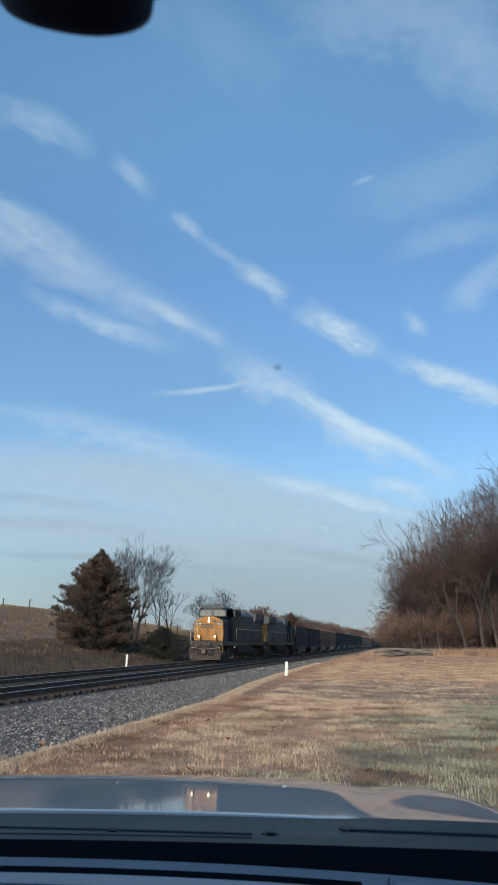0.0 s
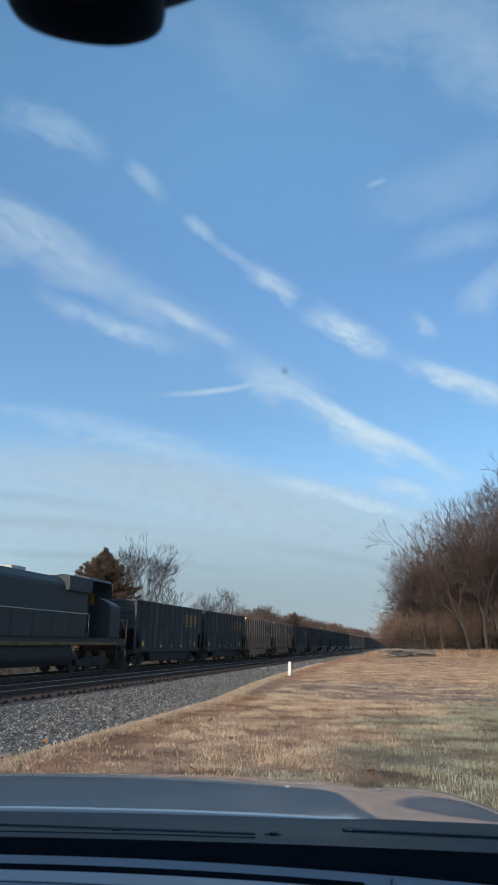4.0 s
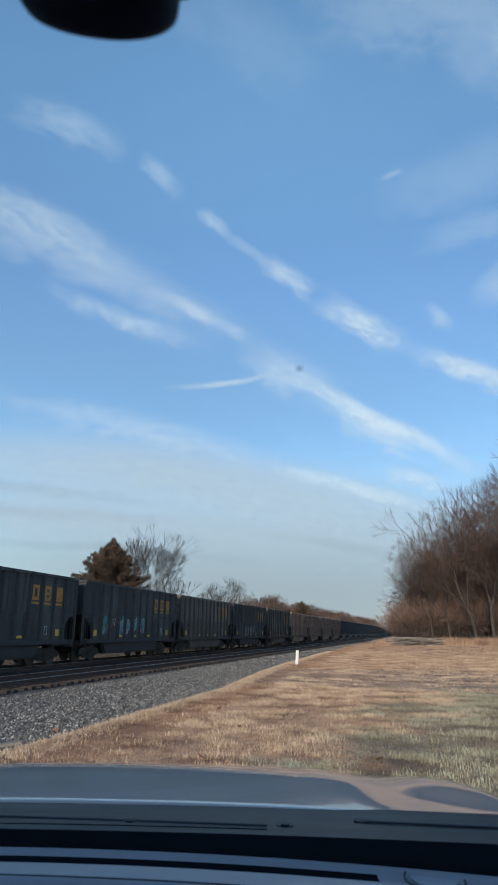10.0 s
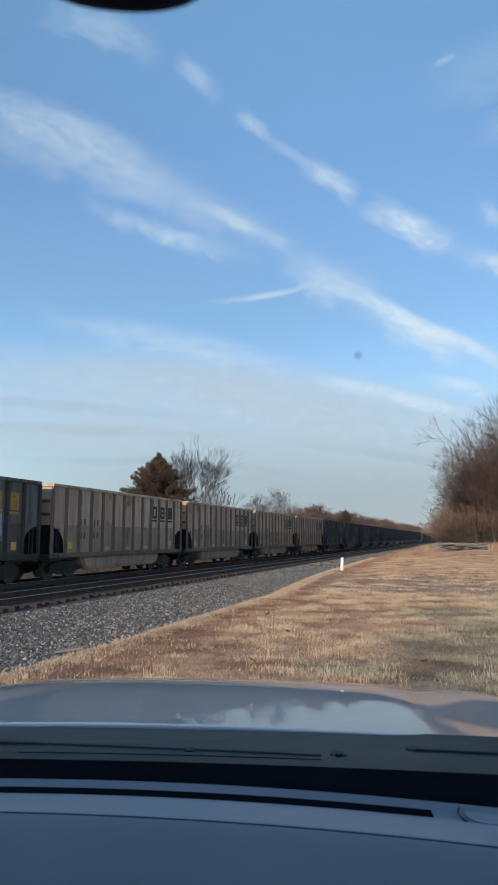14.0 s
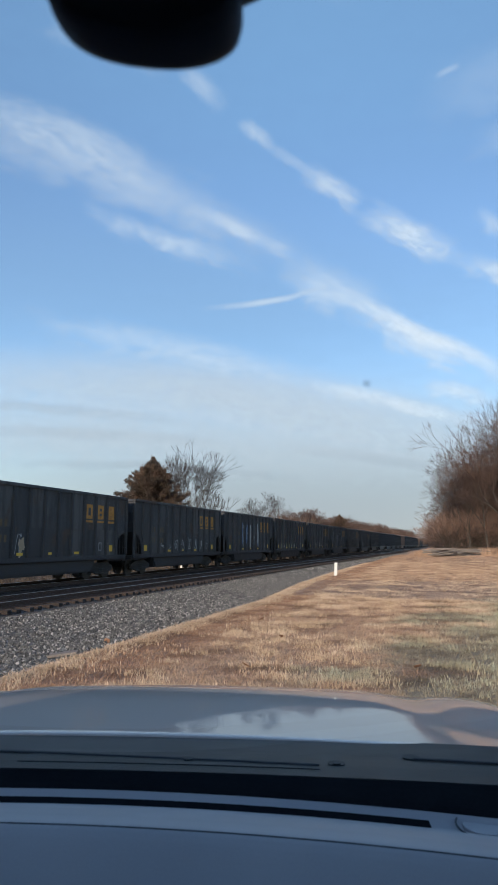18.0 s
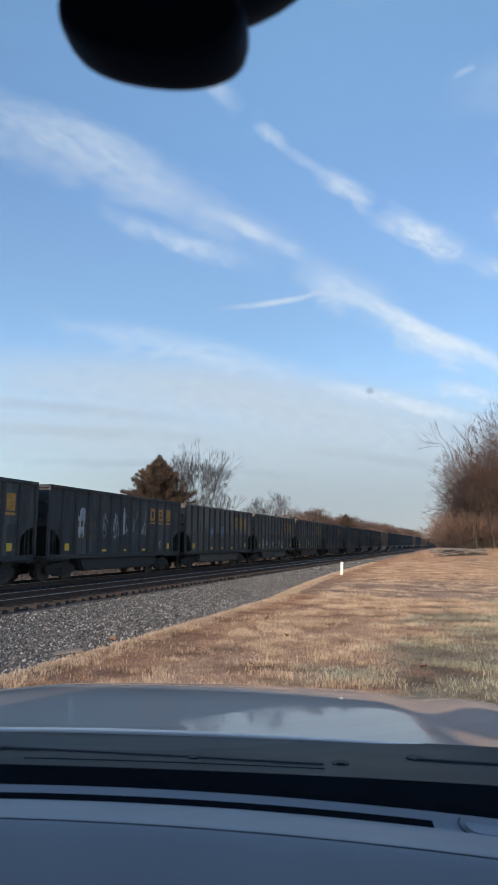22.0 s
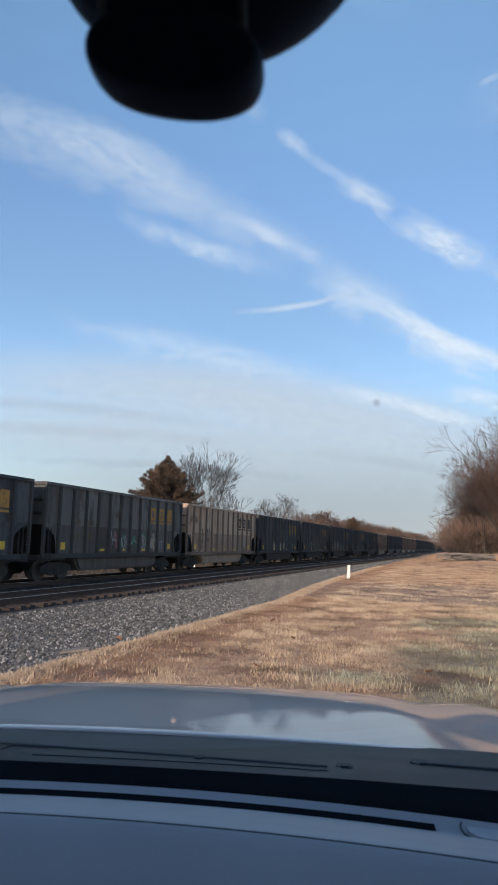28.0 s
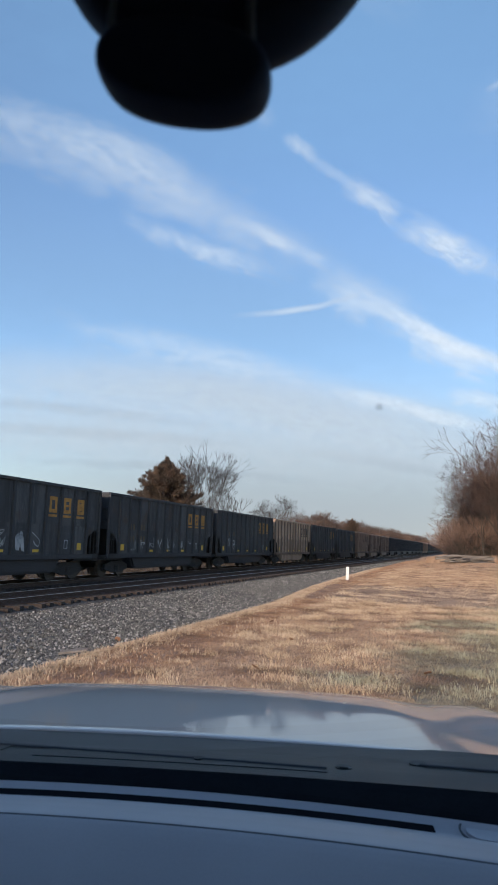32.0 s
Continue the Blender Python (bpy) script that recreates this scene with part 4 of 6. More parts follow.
    # long hood
    hood = part("long_hood", prism(bmesh.new(), [(-1.25, 1.62), (-1.25, 3.95), (-0.9, 4.3), (0.9, 4.3), (1.25, 3.95), (1.25, 1.62)], "y", 5.6, LOCO - 1.5, 0.05), BLUE, e)
    part("radiator", prism(bmesh.new(), [(-1.5, 3.75), (-1.5, 4.35), (1.5, 4.35), (1.5, 3.75), (1.25, 3.4), (-1.25, 3.4)], "y", LOCO - 6.2, LOCO - 1.45, 0.04), BLUE, hood, "overhanging radiator housing")
    part("end_plate", boxed(-1.24, 1.24, LOCO - 1.52, LOCO - 1.46, 1.62, 4.0, 0.02), ENGINE_YELLOW if yellow_end else BLUE, hood, "yellow end plate" if yellow_end else "")
    part("end_side_stripe", boxed(1.25, 1.262, LOCO - 2.9, LOCO - 1.5, 1.7, 3.7), ENGINE_YELLOW if yellow_end else BLUE, hood)
    part("inverter_housing", boxed(-1.45, 1.45, 5.6, 8.2, 3.7, 4.4, 0.05), BLUE, hood)
    part("exhaust_stack", boxed(-0.4, 0.4, 10.6, 11.8, 4.28, 4.52, 0.04), PALE, hood, "pale exhaust stack")
    for k in range(3):
        part("roof_fan", disc(bmesh.new(), (0, LOCO - 5.6 + k * 1.45, 4.36), 0.6, "z", 0.1, 20), SOOT, hood)
    part("owner_mark", boxed(1.252, 1.262, 8.9, 10.9, 2.5, 3.3), YELLOW, hood, "faded yellow owner's mark as a plain block")
    for k in range(9):
        part("hood_door", boxed(1.25, 1.27, 6.0 + k * 1.0, 6.92 + k * 1.0, 1.75, 3.3, 0.008), BLUE, hood)
    for k in range(4):
        part("louvre", boxed(1.45, 1.475, 5.8 + k * 0.58, 6.3 + k * 0.58, 3.85, 4.25, 0.01), SOOT, hood)
    # walkway and rails
    for s in (-1, 1):
        part("walkway", boxed(*sorted((s * 1.25, s * 1.56)), 5.6, LOCO - 1.2, 1.60, 1.66, 0.01), SOOT, e)
        rail = [(s * 1.52, 5.9, 1.7), (s * 1.52, 5.9, 2.72), (s * 1.52, LOCO - 3.2, 2.72), (s * 1.52, LOCO - 1.7, 2.72), (s * 1.52, LOCO - 1.5, 2.3), (s * 1.52, LOCO - 1.2, 1.6)]
        handrail(e, rail, 0.02, PALE)
        for k in range(7):
            handrail(e, [(s * 1.52, 6.2 + k * 1.75, 1.62), (s * 1.52, 6.2 + k * 1.75, 2.72)], 0.016, SOOT, "stanchion")
        handrail(e, [(s * 1.5, 0.9, 0.6), (s * 1.5, 0.9, 1.9), (s * 1.46, 1.5, 2.6)], 0.024, ENGINE_YELLOW)
        handrail(e, [(s * 0.7, 1.35, 1.62), (s * 0.7, 1.35, 2.65), (s * 1.35, 1.5, 2.65)], 0.02, ENGINE_YELLOW)
        handrail(e, [(s * 1.5, LOCO - 0.9, 0.6), (s * 1.5, LOCO - 0.9, 1.9), (s * 1.3, LOCO - 1.4, 2.6)], 0.024, ENGINE_YELLOW)
        for y in (1.0, LOCO - 1.0):
            for z in (0.45, 0.75, 1.05):
                part("step", boxed(*sorted((s * 1.1, s * 1.5)), y - 0.28, y + 0.28, z, z + 0.04), SOOT, e)
    for y0, d in ((0.55, 1), (LOCO - 0.55, -1)):
        part("end_sill", boxed(-1.3, 1.3, *sorted((y0 + d * 0.1, y0 + d * 0.5)), 0.95, 1.58, 0.03), RUSTY, e)
        part("end_platform", boxed(-w, w, *sorted((y0 + d * 0.02, y0 + d * 1.0)), 1.58, 1.66, 0.015), RUSTY, e)
        for s in (-1, 1):
            plow = prism(bmesh.new(), [(y0 - d * 0.28, 0.12), (y0 + d * 0.06, 0.92), (y0 + d * 0.13, 0.92), (y0 - d * 0.1, 0.12)], "x", 0, s * 1.4, 0.015)
            for v in plow.verts:
                v.co.y += d * 0.22 * abs(v.co.x) / 1.4
            part("plow_blade", plow, RUSTY, e, "rusty snow plow blade")
            part("step_well", boxed(*sorted((s * 1.08, s * 1.16)), *sorted((y0 + d * 0.1, y0 + d * 0.85)), 0.35, 1.58, 0.01), SOOT, e)
            part("cut_lever", tube(bmesh.new(), [(s * 0.2, y0 - d * 0.04, 0.98), (s * 0.7, y0 - d * 0.08, 1.05), (s * 1.35, y0 - d * 0.05, 1.12), (s * 1.4, y0 - d * 0.05, 0.8)], 0.018, 6), PALE, e)
        part("pilot_box", boxed(-0.55, 0.55, *sorted((y0 - d * 0.05, y0 + d * 0.15)), 1.22, 1.55, 0.03), SOOT, e, "dark box of hose sockets")
        for x in (-0.35, -0.12, 0.12, 0.35):
            part("socket", disc(bmesh.new(), (x, y0 - d * 0.06, 1.40), 0.06, "y", 0.05, 10), STEEL, e)
        b = bmesh.new()
        box(b, -0.14, 0.14, *sorted((y0 - d * 0.4, y0 + d * 0.1)), 0.68, 0.96, 0.04)
        box(b, -0.2, 0.2, *sorted((y0 - d * 0.55, y0 - d * 0.3)), 0.62, 1.0, 0.06)
        part("coupler", b, STEEL, e)
        for x in (-0.75, -0.6, -0.45, 0.45, 0.6, 0.75):
            part("air_hose", tube(bmesh.new(), [(x, y0 - d * 0.02, 1.2), (x * 0.96, y0 - d * 0.24, 0.95), (x * 0.9, y0 - d * 0.26, 0.6), (x * 0.8, y0 - d * 0.2, 0.5)], 0.03, 6), SOOT, e)
        handrail(e, [(-1.42, y0 + d * 0.08, 1.62), (-1.42, y0 + d * 0.08, 2.62), (-0.62, y0 + d * 0.08, 2.5)], 0.02, PALE)
        handrail(e, [(1.42, y0 + d * 0.08, 1.62), (1.42, y0 + d * 0.08, 2.62), (0.62, y0 + d * 0.08, 2.5)], 0.02, PALE)
        truck(e, y0 + d * 3.6, (-1.75, 0, 1.75), 0.52)
    part("fuel_tank", prism(bmesh.new(), [(-1.35, 1.28), (-1.45, 0.75), (-1.15, 0.42), (1.15, 0.42), (1.45, 0.75), (1.35, 1.28)], "y", 7.2, LOCO - 7.2, 0.05), SOOT, e)
    part("air_tank", disc(bmesh.new(), (1.25, 8.2, 1.1), 0.2, "y", 2.4, 14), SOOT, e)
    part("ground_lamp", disc(bmesh.new(), (1.56, 5.2, 1.15), 0.06, "x", 0.03, 10), LAMP_DIM, e, "small lit step lamp")
    part("horn", boxed(-0.2, 0.2, 5.9, 6.3, 4.4, 4.6, 0.03), SOOT, hood)
    for o in e.children_recursive:      # the body stands taller than its running gear
        if o.name.split(".")[0] not in ("truck", "side_frame", "spring", "wheel") and o.parent.name.split(".")[0] != "truck":
            for v in o.data.vertices:
                v.co.z += max(0.0, v.co.z - 0.5) * 0.075
    return e


lead = locomotive(False)
lead.matrix_basis = pose(TRAIN_X, FIRST - 2 * PITCH - 2 * LOCO, RAIL_TOP)
tagged(lead, "dark blue diesel locomotive with a yellow nose and lit headlights", "locomotive", "locomotives of the train")
ROLLING.append((lead, FIRST - 2 * PITCH - 2 * LOCO))
second = locomotive(True)
second.matrix_basis = pose(TRAIN_X, FIRST - 2 * PITCH, RAIL_TOP, 0, 0, 180)
tagged(second, "dark blue diesel locomotive running long hood first, yellow end", "locomotive", "locomotives of the train")
ROLLING.append((second, FIRST - 2 * PITCH))
for o in second.children_recursive:
    if o.name.split(".")[0] in ("headlight", "ditch_light", "ground_lamp"):
        o.data = o.data.copy()
        o.data.materials[0] = PANE
        tagged(o, "unlit lamp")


# ---- trees ----
def bare_tree(seed, height, wide, trunk_r, stems=1, bole=0.18, levels=8, spread=0.42, thin=0.011, rise=0.10, shorten=(0.68, 0.92)):
    """Stems that fork again and again into a rounded crown of fine twigs; returns wood and twig mesh data."""
    g = random.Random(seed)
    wood, fine = ([], []), ([], [])
    up = Vector((0, 0, 1))

    def limb(store, a, b, r0, r1, sides):
        v, f = store
        d = (b - a).normalized()
        u = d.orthogonal().normalized()
        w = d.cross(u)
        s = len(v)
        for p, r in ((a, r0), (b, r1)):
            for k in range(sides):
                t = math.tau * k / sides
                v.append(tuple(p + (u * math.cos(t) + w * math.sin(t)) * r))
        for k in range(sides):
            f.append((s + k, s + (k + 1) % sides, s + sides + (k + 1) % sides, s + sides + k))

    def grow(p, d, length, r, level):
        bends = 4 if level == 0 else 2
        for i in range(bends):
            q = p + d * (length / bends)
            r1 = max(thin * (0.6 if level >= levels - 1 else 1.0), r * (1 - 0.18 / bends))
            limb(wood if level < 4 else fine, p, q, r, r1, 7 if level == 0 else 5 if level < 3 else 3)
            p, r = q, r1
            d = (d + Vector((g.gauss(0, 0.07), g.gauss(0, 0.07), g.gauss(rise * 0.4, 0.05)))).normalized()
            if 1 <= level < levels - 2 and g.random() < 0.45:
                side = Vector((g.gauss(0, 1), g.gauss(0, 1), g.gauss(0, 0.5)))
                side = (side - d * side.dot(d)).normalized()
                grow(p.copy(), (d + side * g.uniform(0.6, 1.1)).normalized(), length * g.uniform(0.35, 0.6), max(thin, r * 0.4), min(levels - 2, level + 3))
        if level >= levels:
            return
        n = 3 if level == 0 or g.random() < 0.25 else 2
        a = g.uniform(0, math.tau)
        u = d.orthogonal().normalized()
        w = d.cross(u)
        for k in range(n):
            b = a + math.tau * k / n + g.uniform(-0.4, 0.4)
            lean = spread * g.uniform(0.55, 1.35) * (0.7 if k == 0 else 1.0)
            nd = (d * math.cos(lean) + (u * math.cos(b) + w * math.sin(b)) * math.sin(lean) + up * rise * (0.5 if level > 4 else 1)).normalized()
            grow(p.copy(), nd, length * g.uniform(*shorten) if level else length * g.uniform(0.55, 0.8) * (1 if bole > 0.15 else 1.5), max(thin, r * g.uniform(0.52, 0.68)), level + 1)

    for k in range(stems):
        a = math.tau * (k + g.uniform(-0.25, 0.25)) / stems
        tilt = 0.03 if stems == 1 else g.uniform(0.10, 0.32)
        lean = Vector((math.cos(a) * tilt, math.sin(a) * tilt, 1)).normalized()
        grow(Vector((math.cos(a), math.sin(a), 0)) * 0.15 * (stems > 1) + Vector((0, 0, -0.3)), lean, height * bole * g.uniform(0.8, 1.15), trunk_r / stems ** 0.4, 0)
    top = max(v[2] for v in fine[0])
    reach = sorted(abs(c) for v in fine[0] for c in v[:2])[int(len(fine[0]) * 1.9)]
    k, h = height / top, wide / reach
    return [([(x * h, y * h, z * k) for x, y, z in s[0]], s[1]) for s in (wood, fine)]


def plant(proto, x, y, scale=1.0, turn=0.0, sink=0.1, lean=0.0):
    t = copy_thing(proto, pose(x, y, float(land(x, y)) - sink, 0, lean, turn) if not lean else pose(x, y, float(land(x, y)) - sink, 0, lean, 0) @ pose(0, 0, 0, 0, 0, turn))
    t.scale = (scale, scale, scale)
    t.name = proto.name.split(".")[0]
    return t


def tree(seed, label, height, wide, r, stems=1, group="bare trees of the wood", twigs=TWIG, **kind):
    t = thing("bare_tree", label, "tree", group)
    wood, fine = bare_tree(seed, height, wide, r, stems, **kind)
    part("trunk", mesh("trunk", *wood, BARK), None, t)
    part("crown", mesh("crown", *fine, twigs), None, t, "bare brown twigs")
    return t


WOODS = [tree(31 + k, "tall leafless brown tree at the edge of the wood", 16.0, 4.7 + 0.35 * k, 0.16, 1 + (k % 2), bole=(0.20, 0.13)[k % 2], levels=8, spread=0.5, thin=0.009, rise=0.045) for k in range(5)]
DISTANT = [tree(51 + k, "leafless brown tree far along the line", 16.0, 5.5 + 0.4 * k, 0.2, 2, "bare trees along the line", bole=0.14, levels=6, thin=0.035) for k in range(3)]
BRUSH = []
for k in range(3):
    b = thing("brush", "leafless reddish-brown brush under the trees", "shrub", "brush at the edge of the wood")
    wood, fine = bare_tree(71 + k, 6.0, 2.6, 0.05, 4, bole=0.10, levels=5, spread=0.5, thin=0.011, rise=0.05)
    part("stem", mesh("stem", *wood, BARK), None, b)
    part("foliage", mesh("foliage", *fine, THICKET), None, b, "tangle of thin bare twigs")
    BRUSH.append(b)
g = random.Random(5)
FRONT = ((1.3, 86, 10.6, -7), (2.2, 90, 12.8, -4), (3.2, 86, 14.6, -3), (4.4, 91, 15.6, 0), (6.0, 85, 17.0, 0), (7.8, 83, 18.2, -2), (9.6, 84, 19.3, 2), (12.2, 81, 19.8, 0), (15.0, 80, 20.0, 0), (18.0, 78, 20.0, 0), (12.6, 63, 21.5, -3), (16.5, 62, 21.0, 0))
for k, (x, y, h, lean) in enumerate(FRONT):
    plant(WOODS[k % 5], x, y, h / 15.0, g.uniform(0, 360), 0.1, lean)
for k in range(44):
    s = (k % 11) / 10
    y = 93 + 9 * (k // 11) + g.uniform(-3, 3)
    x = 1.2 + 18 * s + g.uniform(-1, 1) - (k // 11) * 0.4
    plant(WOODS[(k * 3 + 1) % 5], x, y, (11.5 + 7.0 * min(1, 1.8 * s)) * g.uniform(0.85, 1.1) / 16.0, g.uniform(0, 360))
for k in range(16):
    y = 92 + 75 * k / 15
    plant(WOODS[k % 5], 1.2 - (y - 88) * 0.035 + g.uniform(0, 2.5), y, g.uniform(8.0, 10.5) / 16.0, g.uniform(0, 360))
for k in range(90):
    s = k / 89
    plant(BRUSH[k % 3], -1.8 + 20 * s + g.uniform(-0.5, 0.5), 88 + (k % 3) * 4.0 + g.uniform(-1.5, 1.5), g.uniform(0.5, 1.1) + 0.25 * min(1, 2.2 * s), g.uniform(0, 360))
for k in range(18):
    y = 90 + 75 * k / 17
    plant(BRUSH[k % 3], -2.2 - (y - 88) * 0.035 + g.uniform(-0.3, 1.2), y, g.uniform(0.6, 1.1), g.uniform(0, 360))


def stand(proto, x, y, top):
    """Sets a tree so that its tip reaches the height top."""
    z = float(land(x, y)) - 0.2
    high = max(v.co.z for c in proto.children for v in c.data.vertices)
    proto.matrix_basis = pose(x, y, z) @ Matrix.Scale((top - z) / high, 4)


# bare trees beyond the line
stand(tree(91, "tall leafless tree with several upright stems", 14.0, 3.8, 0.22, 3, "bare trees beyond the tracks", DARK_TWIG, bole=0.17, levels=7, spread=0.33, thin=0.009, rise=0.08, shorten=(0.72, 0.9)), -37.4, 93, 16.4)
stand(tree(92, "slender leafless tree beside the cedars", 8.0, 2.0, 0.1, 2, "bare trees beyond the tracks", DARK_TWIG, bole=0.2, levels=5, spread=0.36, thin=0.012), -33.4, 95, 10.0)
stand(tree(93, "rounded leafless tree beyond the field", 11.0, 4.6, 0.2, 3, "bare trees beyond the tracks", DARK_TWIG, bole=0.14, levels=7, spread=0.42, thin=0.011, rise=0.06), -43.5, 150, 13.4)
g = random.Random(8)
for k in range(84):
    s = k / 83
    y = 178 + 470 * s + g.uniform(-8, 8)
    x = -39 - 7 * g.random()
    plant(DISTANT[k % 3], x, y, g.uniform(0.5, 0.72) * (1 + 0.25 * s), g.uniform(0, 360))
    plant(BRUSH[k % 3], x + 2, y - 4, g.uniform(1.1, 1.5) * (1 + 0.3 * s), g.uniform(0, 360))


def cedar(seed, height, width, label, leaf=CEDAR):
    """A cedar: trunk, layered limbs and many ragged pointed sprays of foliage."""
    g = np.random.default_rng(seed)
    t = thing("cedar_tree", label, "tree", "cedars beyond the tracks")
    b = bmesh.new()
    tube(b, [(0, 0, -0.3), (0.1, 0, height * 0.4), (0, 0.1, height * 0.95)], [0.28, 0.18, 0.03], 8)
    rnd = random.Random(seed)
    cs, ds, ss = [], [], []
    for k in range(230):
        f = (k / 229) ** 1.1
        a = k * 2.4 + rnd.uniform(-0.4, 0.4)
        reach = width / 2 * float(np.interp(f, [0, 0.12, 0.3, 0.5, 0.7, 0.86, 1.0], [0.80, 0.96, 1.04, 0.94, 0.68, 0.36, 0.05])) * rnd.choice((0.7, 0.8, 0.9, 0.96, 1.02, 1.08))
        z0 = height * f * 0.9
        out = Vector((math.cos(a), math.sin(a), 0))
        tip = out * reach + Vector((0, 0, min(height, z0 + reach * rnd.uniform(0.05, 0.42) + 0.04 * height * f)))
        tube(b, [(0, 0, z0), tuple(tip)], [0.05, 0.012], 4)
        for m in range(16):
            along = rnd.uniform(0.25, 1.0)
            loose = 0.3 * (1.15 - along)
            cs.append(Vector((0, 0, z0)).lerp(tip, along) + Vector((rnd.gauss(0, loose), rnd.gauss(0, loose), rnd.gauss(0.02, loose * 0.6))))
            ds.append((tip - Vector((0, 0, z0))).normalized() + Vector((0, 0, 0.35)))
            ss.append(height / 10 * (1.2 - 0.55 * along))
    for m in range(50):
        f = rnd.random()
        cs.append(Vector((rnd.gauss(0, 0.16 * (1 - f)), rnd.gauss(0, 0.16 * (1 - f)), height * (0.86 + 0.15 * f))))
        ds.append(Vector((rnd.gauss(0, 0.3), rnd.gauss(0, 0.3), 1)))
        ss.append(height / 14)
    part("trunk", b, BARK, t)
    n = len(cs)
    c, out, size = np.array(cs), np.array(ds), np.array(ss)
    per = 17
    d = np.repeat(out, per, 0) + g.normal(0, 0.42, (n * per, 3))
    d /= np.linalg.norm(d, axis=1, keepdims=True)
    s = np.cross(d, g.normal(0, 1, (n * per, 3)))
    s /= np.linalg.norm(s, axis=1, keepdims=True)
    size = np.repeat(size, per)[:, None]
    p = np.repeat(c, per, 0) + g.normal(0, 0.14, (n * per, 3)) * size
    ln = g.uniform(0.22, 0.6, (n * per, 1)) * size
    wd = g.uniform(0.03, 0.07, (n * per, 1)) * size
    v = np.stack([p - s * wd * 0.5, p + d * ln * 0.5 + s * wd, p + d * ln, p + d * ln * 0.5 - s * wd], 1)
    f = (np.arange(n * per) * 4)[:, None] + np.arange(4)[None]
    part("foliage", mesh("foliage", v.reshape(-1, 3).tolist(), f.tolist(), leaf), None, t, "ragged rusty-green winter foliage")
    return t


c1 = cedar(1, 11.3, 10.0, "broad rusty-green winter cedar on the hillside")
c1.matrix_basis = pose(-34.9, 75.5, float(land(-34.9, 75.5)) - 0.3)
c2 = cedar(2, 4.0, 6.0, "low dark bushy cedar", DARK_CEDAR)
c2.matrix_basis = pose(-28.6, 80, float(land(-28.6, 80)) - 0.3)
c3 = cedar(3, 9.6, 8.5, "distant rusty cedar among bare trees")
c3.matrix_basis = pose(-33.0, 200, float(land(-33.0, 200)) - 0.3)

# distant wood that closes the view
g = random.Random(12)
for k in range(24):
    az = -40 + 60 * k / 23
    dist = 620 + 140 * g.random()
    x, y = math.sin(radians(az)) * dist, math.cos(radians(az)) * dist
    plant(BRUSH[k % 3], x, y, g.uniform(2.6, 3.8), g.uniform(0, 360))

# fence along the hilltop
fence = thing("hill_fence", "old wooden post and wire fence on the hilltop", "fence")
line = [(-88 + 7.2 * k, 141 - 1.2 * k) for k in range(8)]
tops = []
for x, y in line:
    z = float(land(x, y))
    h = g.uniform(1.5, 2.1)
    part("fence_post", boxed(-0.09, 0.09, -0.09, 0.09, -0.4, h, 0.02), TIE, fence, m=pose(x, y, z, g.uniform(-4, 4), g.uniform(-6, 6), 0))
    tops.append((x, y, z + 1.25))
for dz in (0, -0.45):
    part("fence_wire", tube(bmesh.new(), [(x, y, z + dz) for x, y, z in tops], 0.012, 4), RAIL, fence)

# felled branches piled at the corner of the wood
pile = thing("brush_pile", "heap of grey felled branches and logs", "log pile")
g = random.Random(44)
for k in range(56):
    a = g.gauss(0.1, 0.35)
    x, y, z = g.uniform(-2.0, 2.6), g.uniform(-1.2, 1.2), g.uniform(0, 0.6)
    ln = g.uniform(0.7, 1.8)
    part("branch", tube(bmesh.new(), [(x - math.cos(a) * ln, y - math.sin(a) * ln, z + g.uniform(-0.1, 0.2)), (x + math.cos(a) * ln, y + math.sin(a) * ln, z + g.uniform(-0.1, 0.25))], [g.uniform(0.05, 0.11), g.uniform(0.02, 0.06)], 5), DEADWOOD, pile)
pile.matrix_basis = pose(-0.6, 78, float(land(-0.6, 78)) + 0.05)
for proto in (*WOODS, *DISTANT, *BRUSH):
    for o in (*proto.children_recursive, proto):
        bpy.data.objects.remove(o)


# ---- the car around the camera ----
PAINT = surface("silver_car_paint", [(0.5947, 0.4956, 0.4305), (0.6839, 0.5735, 0.4977)], 1.5, 0.5, 0.0, 300.0, metal=0.2, coat=0.9)
PAINT.node_tree.nodes["Principled BSDF"].inputs["Coat Roughness"].default_value = 0.03
PLASTIC = surface("dark_blue_grey_dash", [(0.3261, 0.3216, 0.3284), (0.3864, 0.3801, 0.3862)], 6.0, 0.5, 0.25, 500.0, dist=0.0006)
TRIM = surface("dark_trim", [(0.05, 0.055, 0.06), (0.07, 0.075, 0.08)], 6.0, 0.6, 0.1, 120.0, dist=0.001)
RUBBER = surface("black_plastic", [(0.0102, 0.0170, 0.0340), (0.0187, 0.0272, 0.0476)], 5.0, 0.6, 0.1, 120.0, dist=0.001)
RUBBER.node_tree.nodes["Principled BSDF"].inputs["Specular IOR Level"].default_value = 0.12
# dead black: painted shade at the dash's far edge, also slot and gap
SHADE_BLACK = surface("black_felt", [(0.010, 0.011, 0.013), (0.016, 0.018, 0.021)], 8.0, 1.0, 0.1, 200.0, dist=0.001)
SHADE_BLACK.node_tree.nodes["Principled BSDF"].inputs["Specular IOR Level"].default_value = 0.0
LINER = surface("grey_headliner", [(0.18, 0.18, 0.18), (0.24, 0.24, 0.235)], 8.0, 0.95, 0.2, 200.0, dist=0.001)
car = thing("parked_car", "silver car seen from inside over its dashboard and hood", "car", m=pose(0, 0, 0, 0, 0, 13.444))
EYE = 1.62
MID = -0.28     # the car's centre line, left of the camera


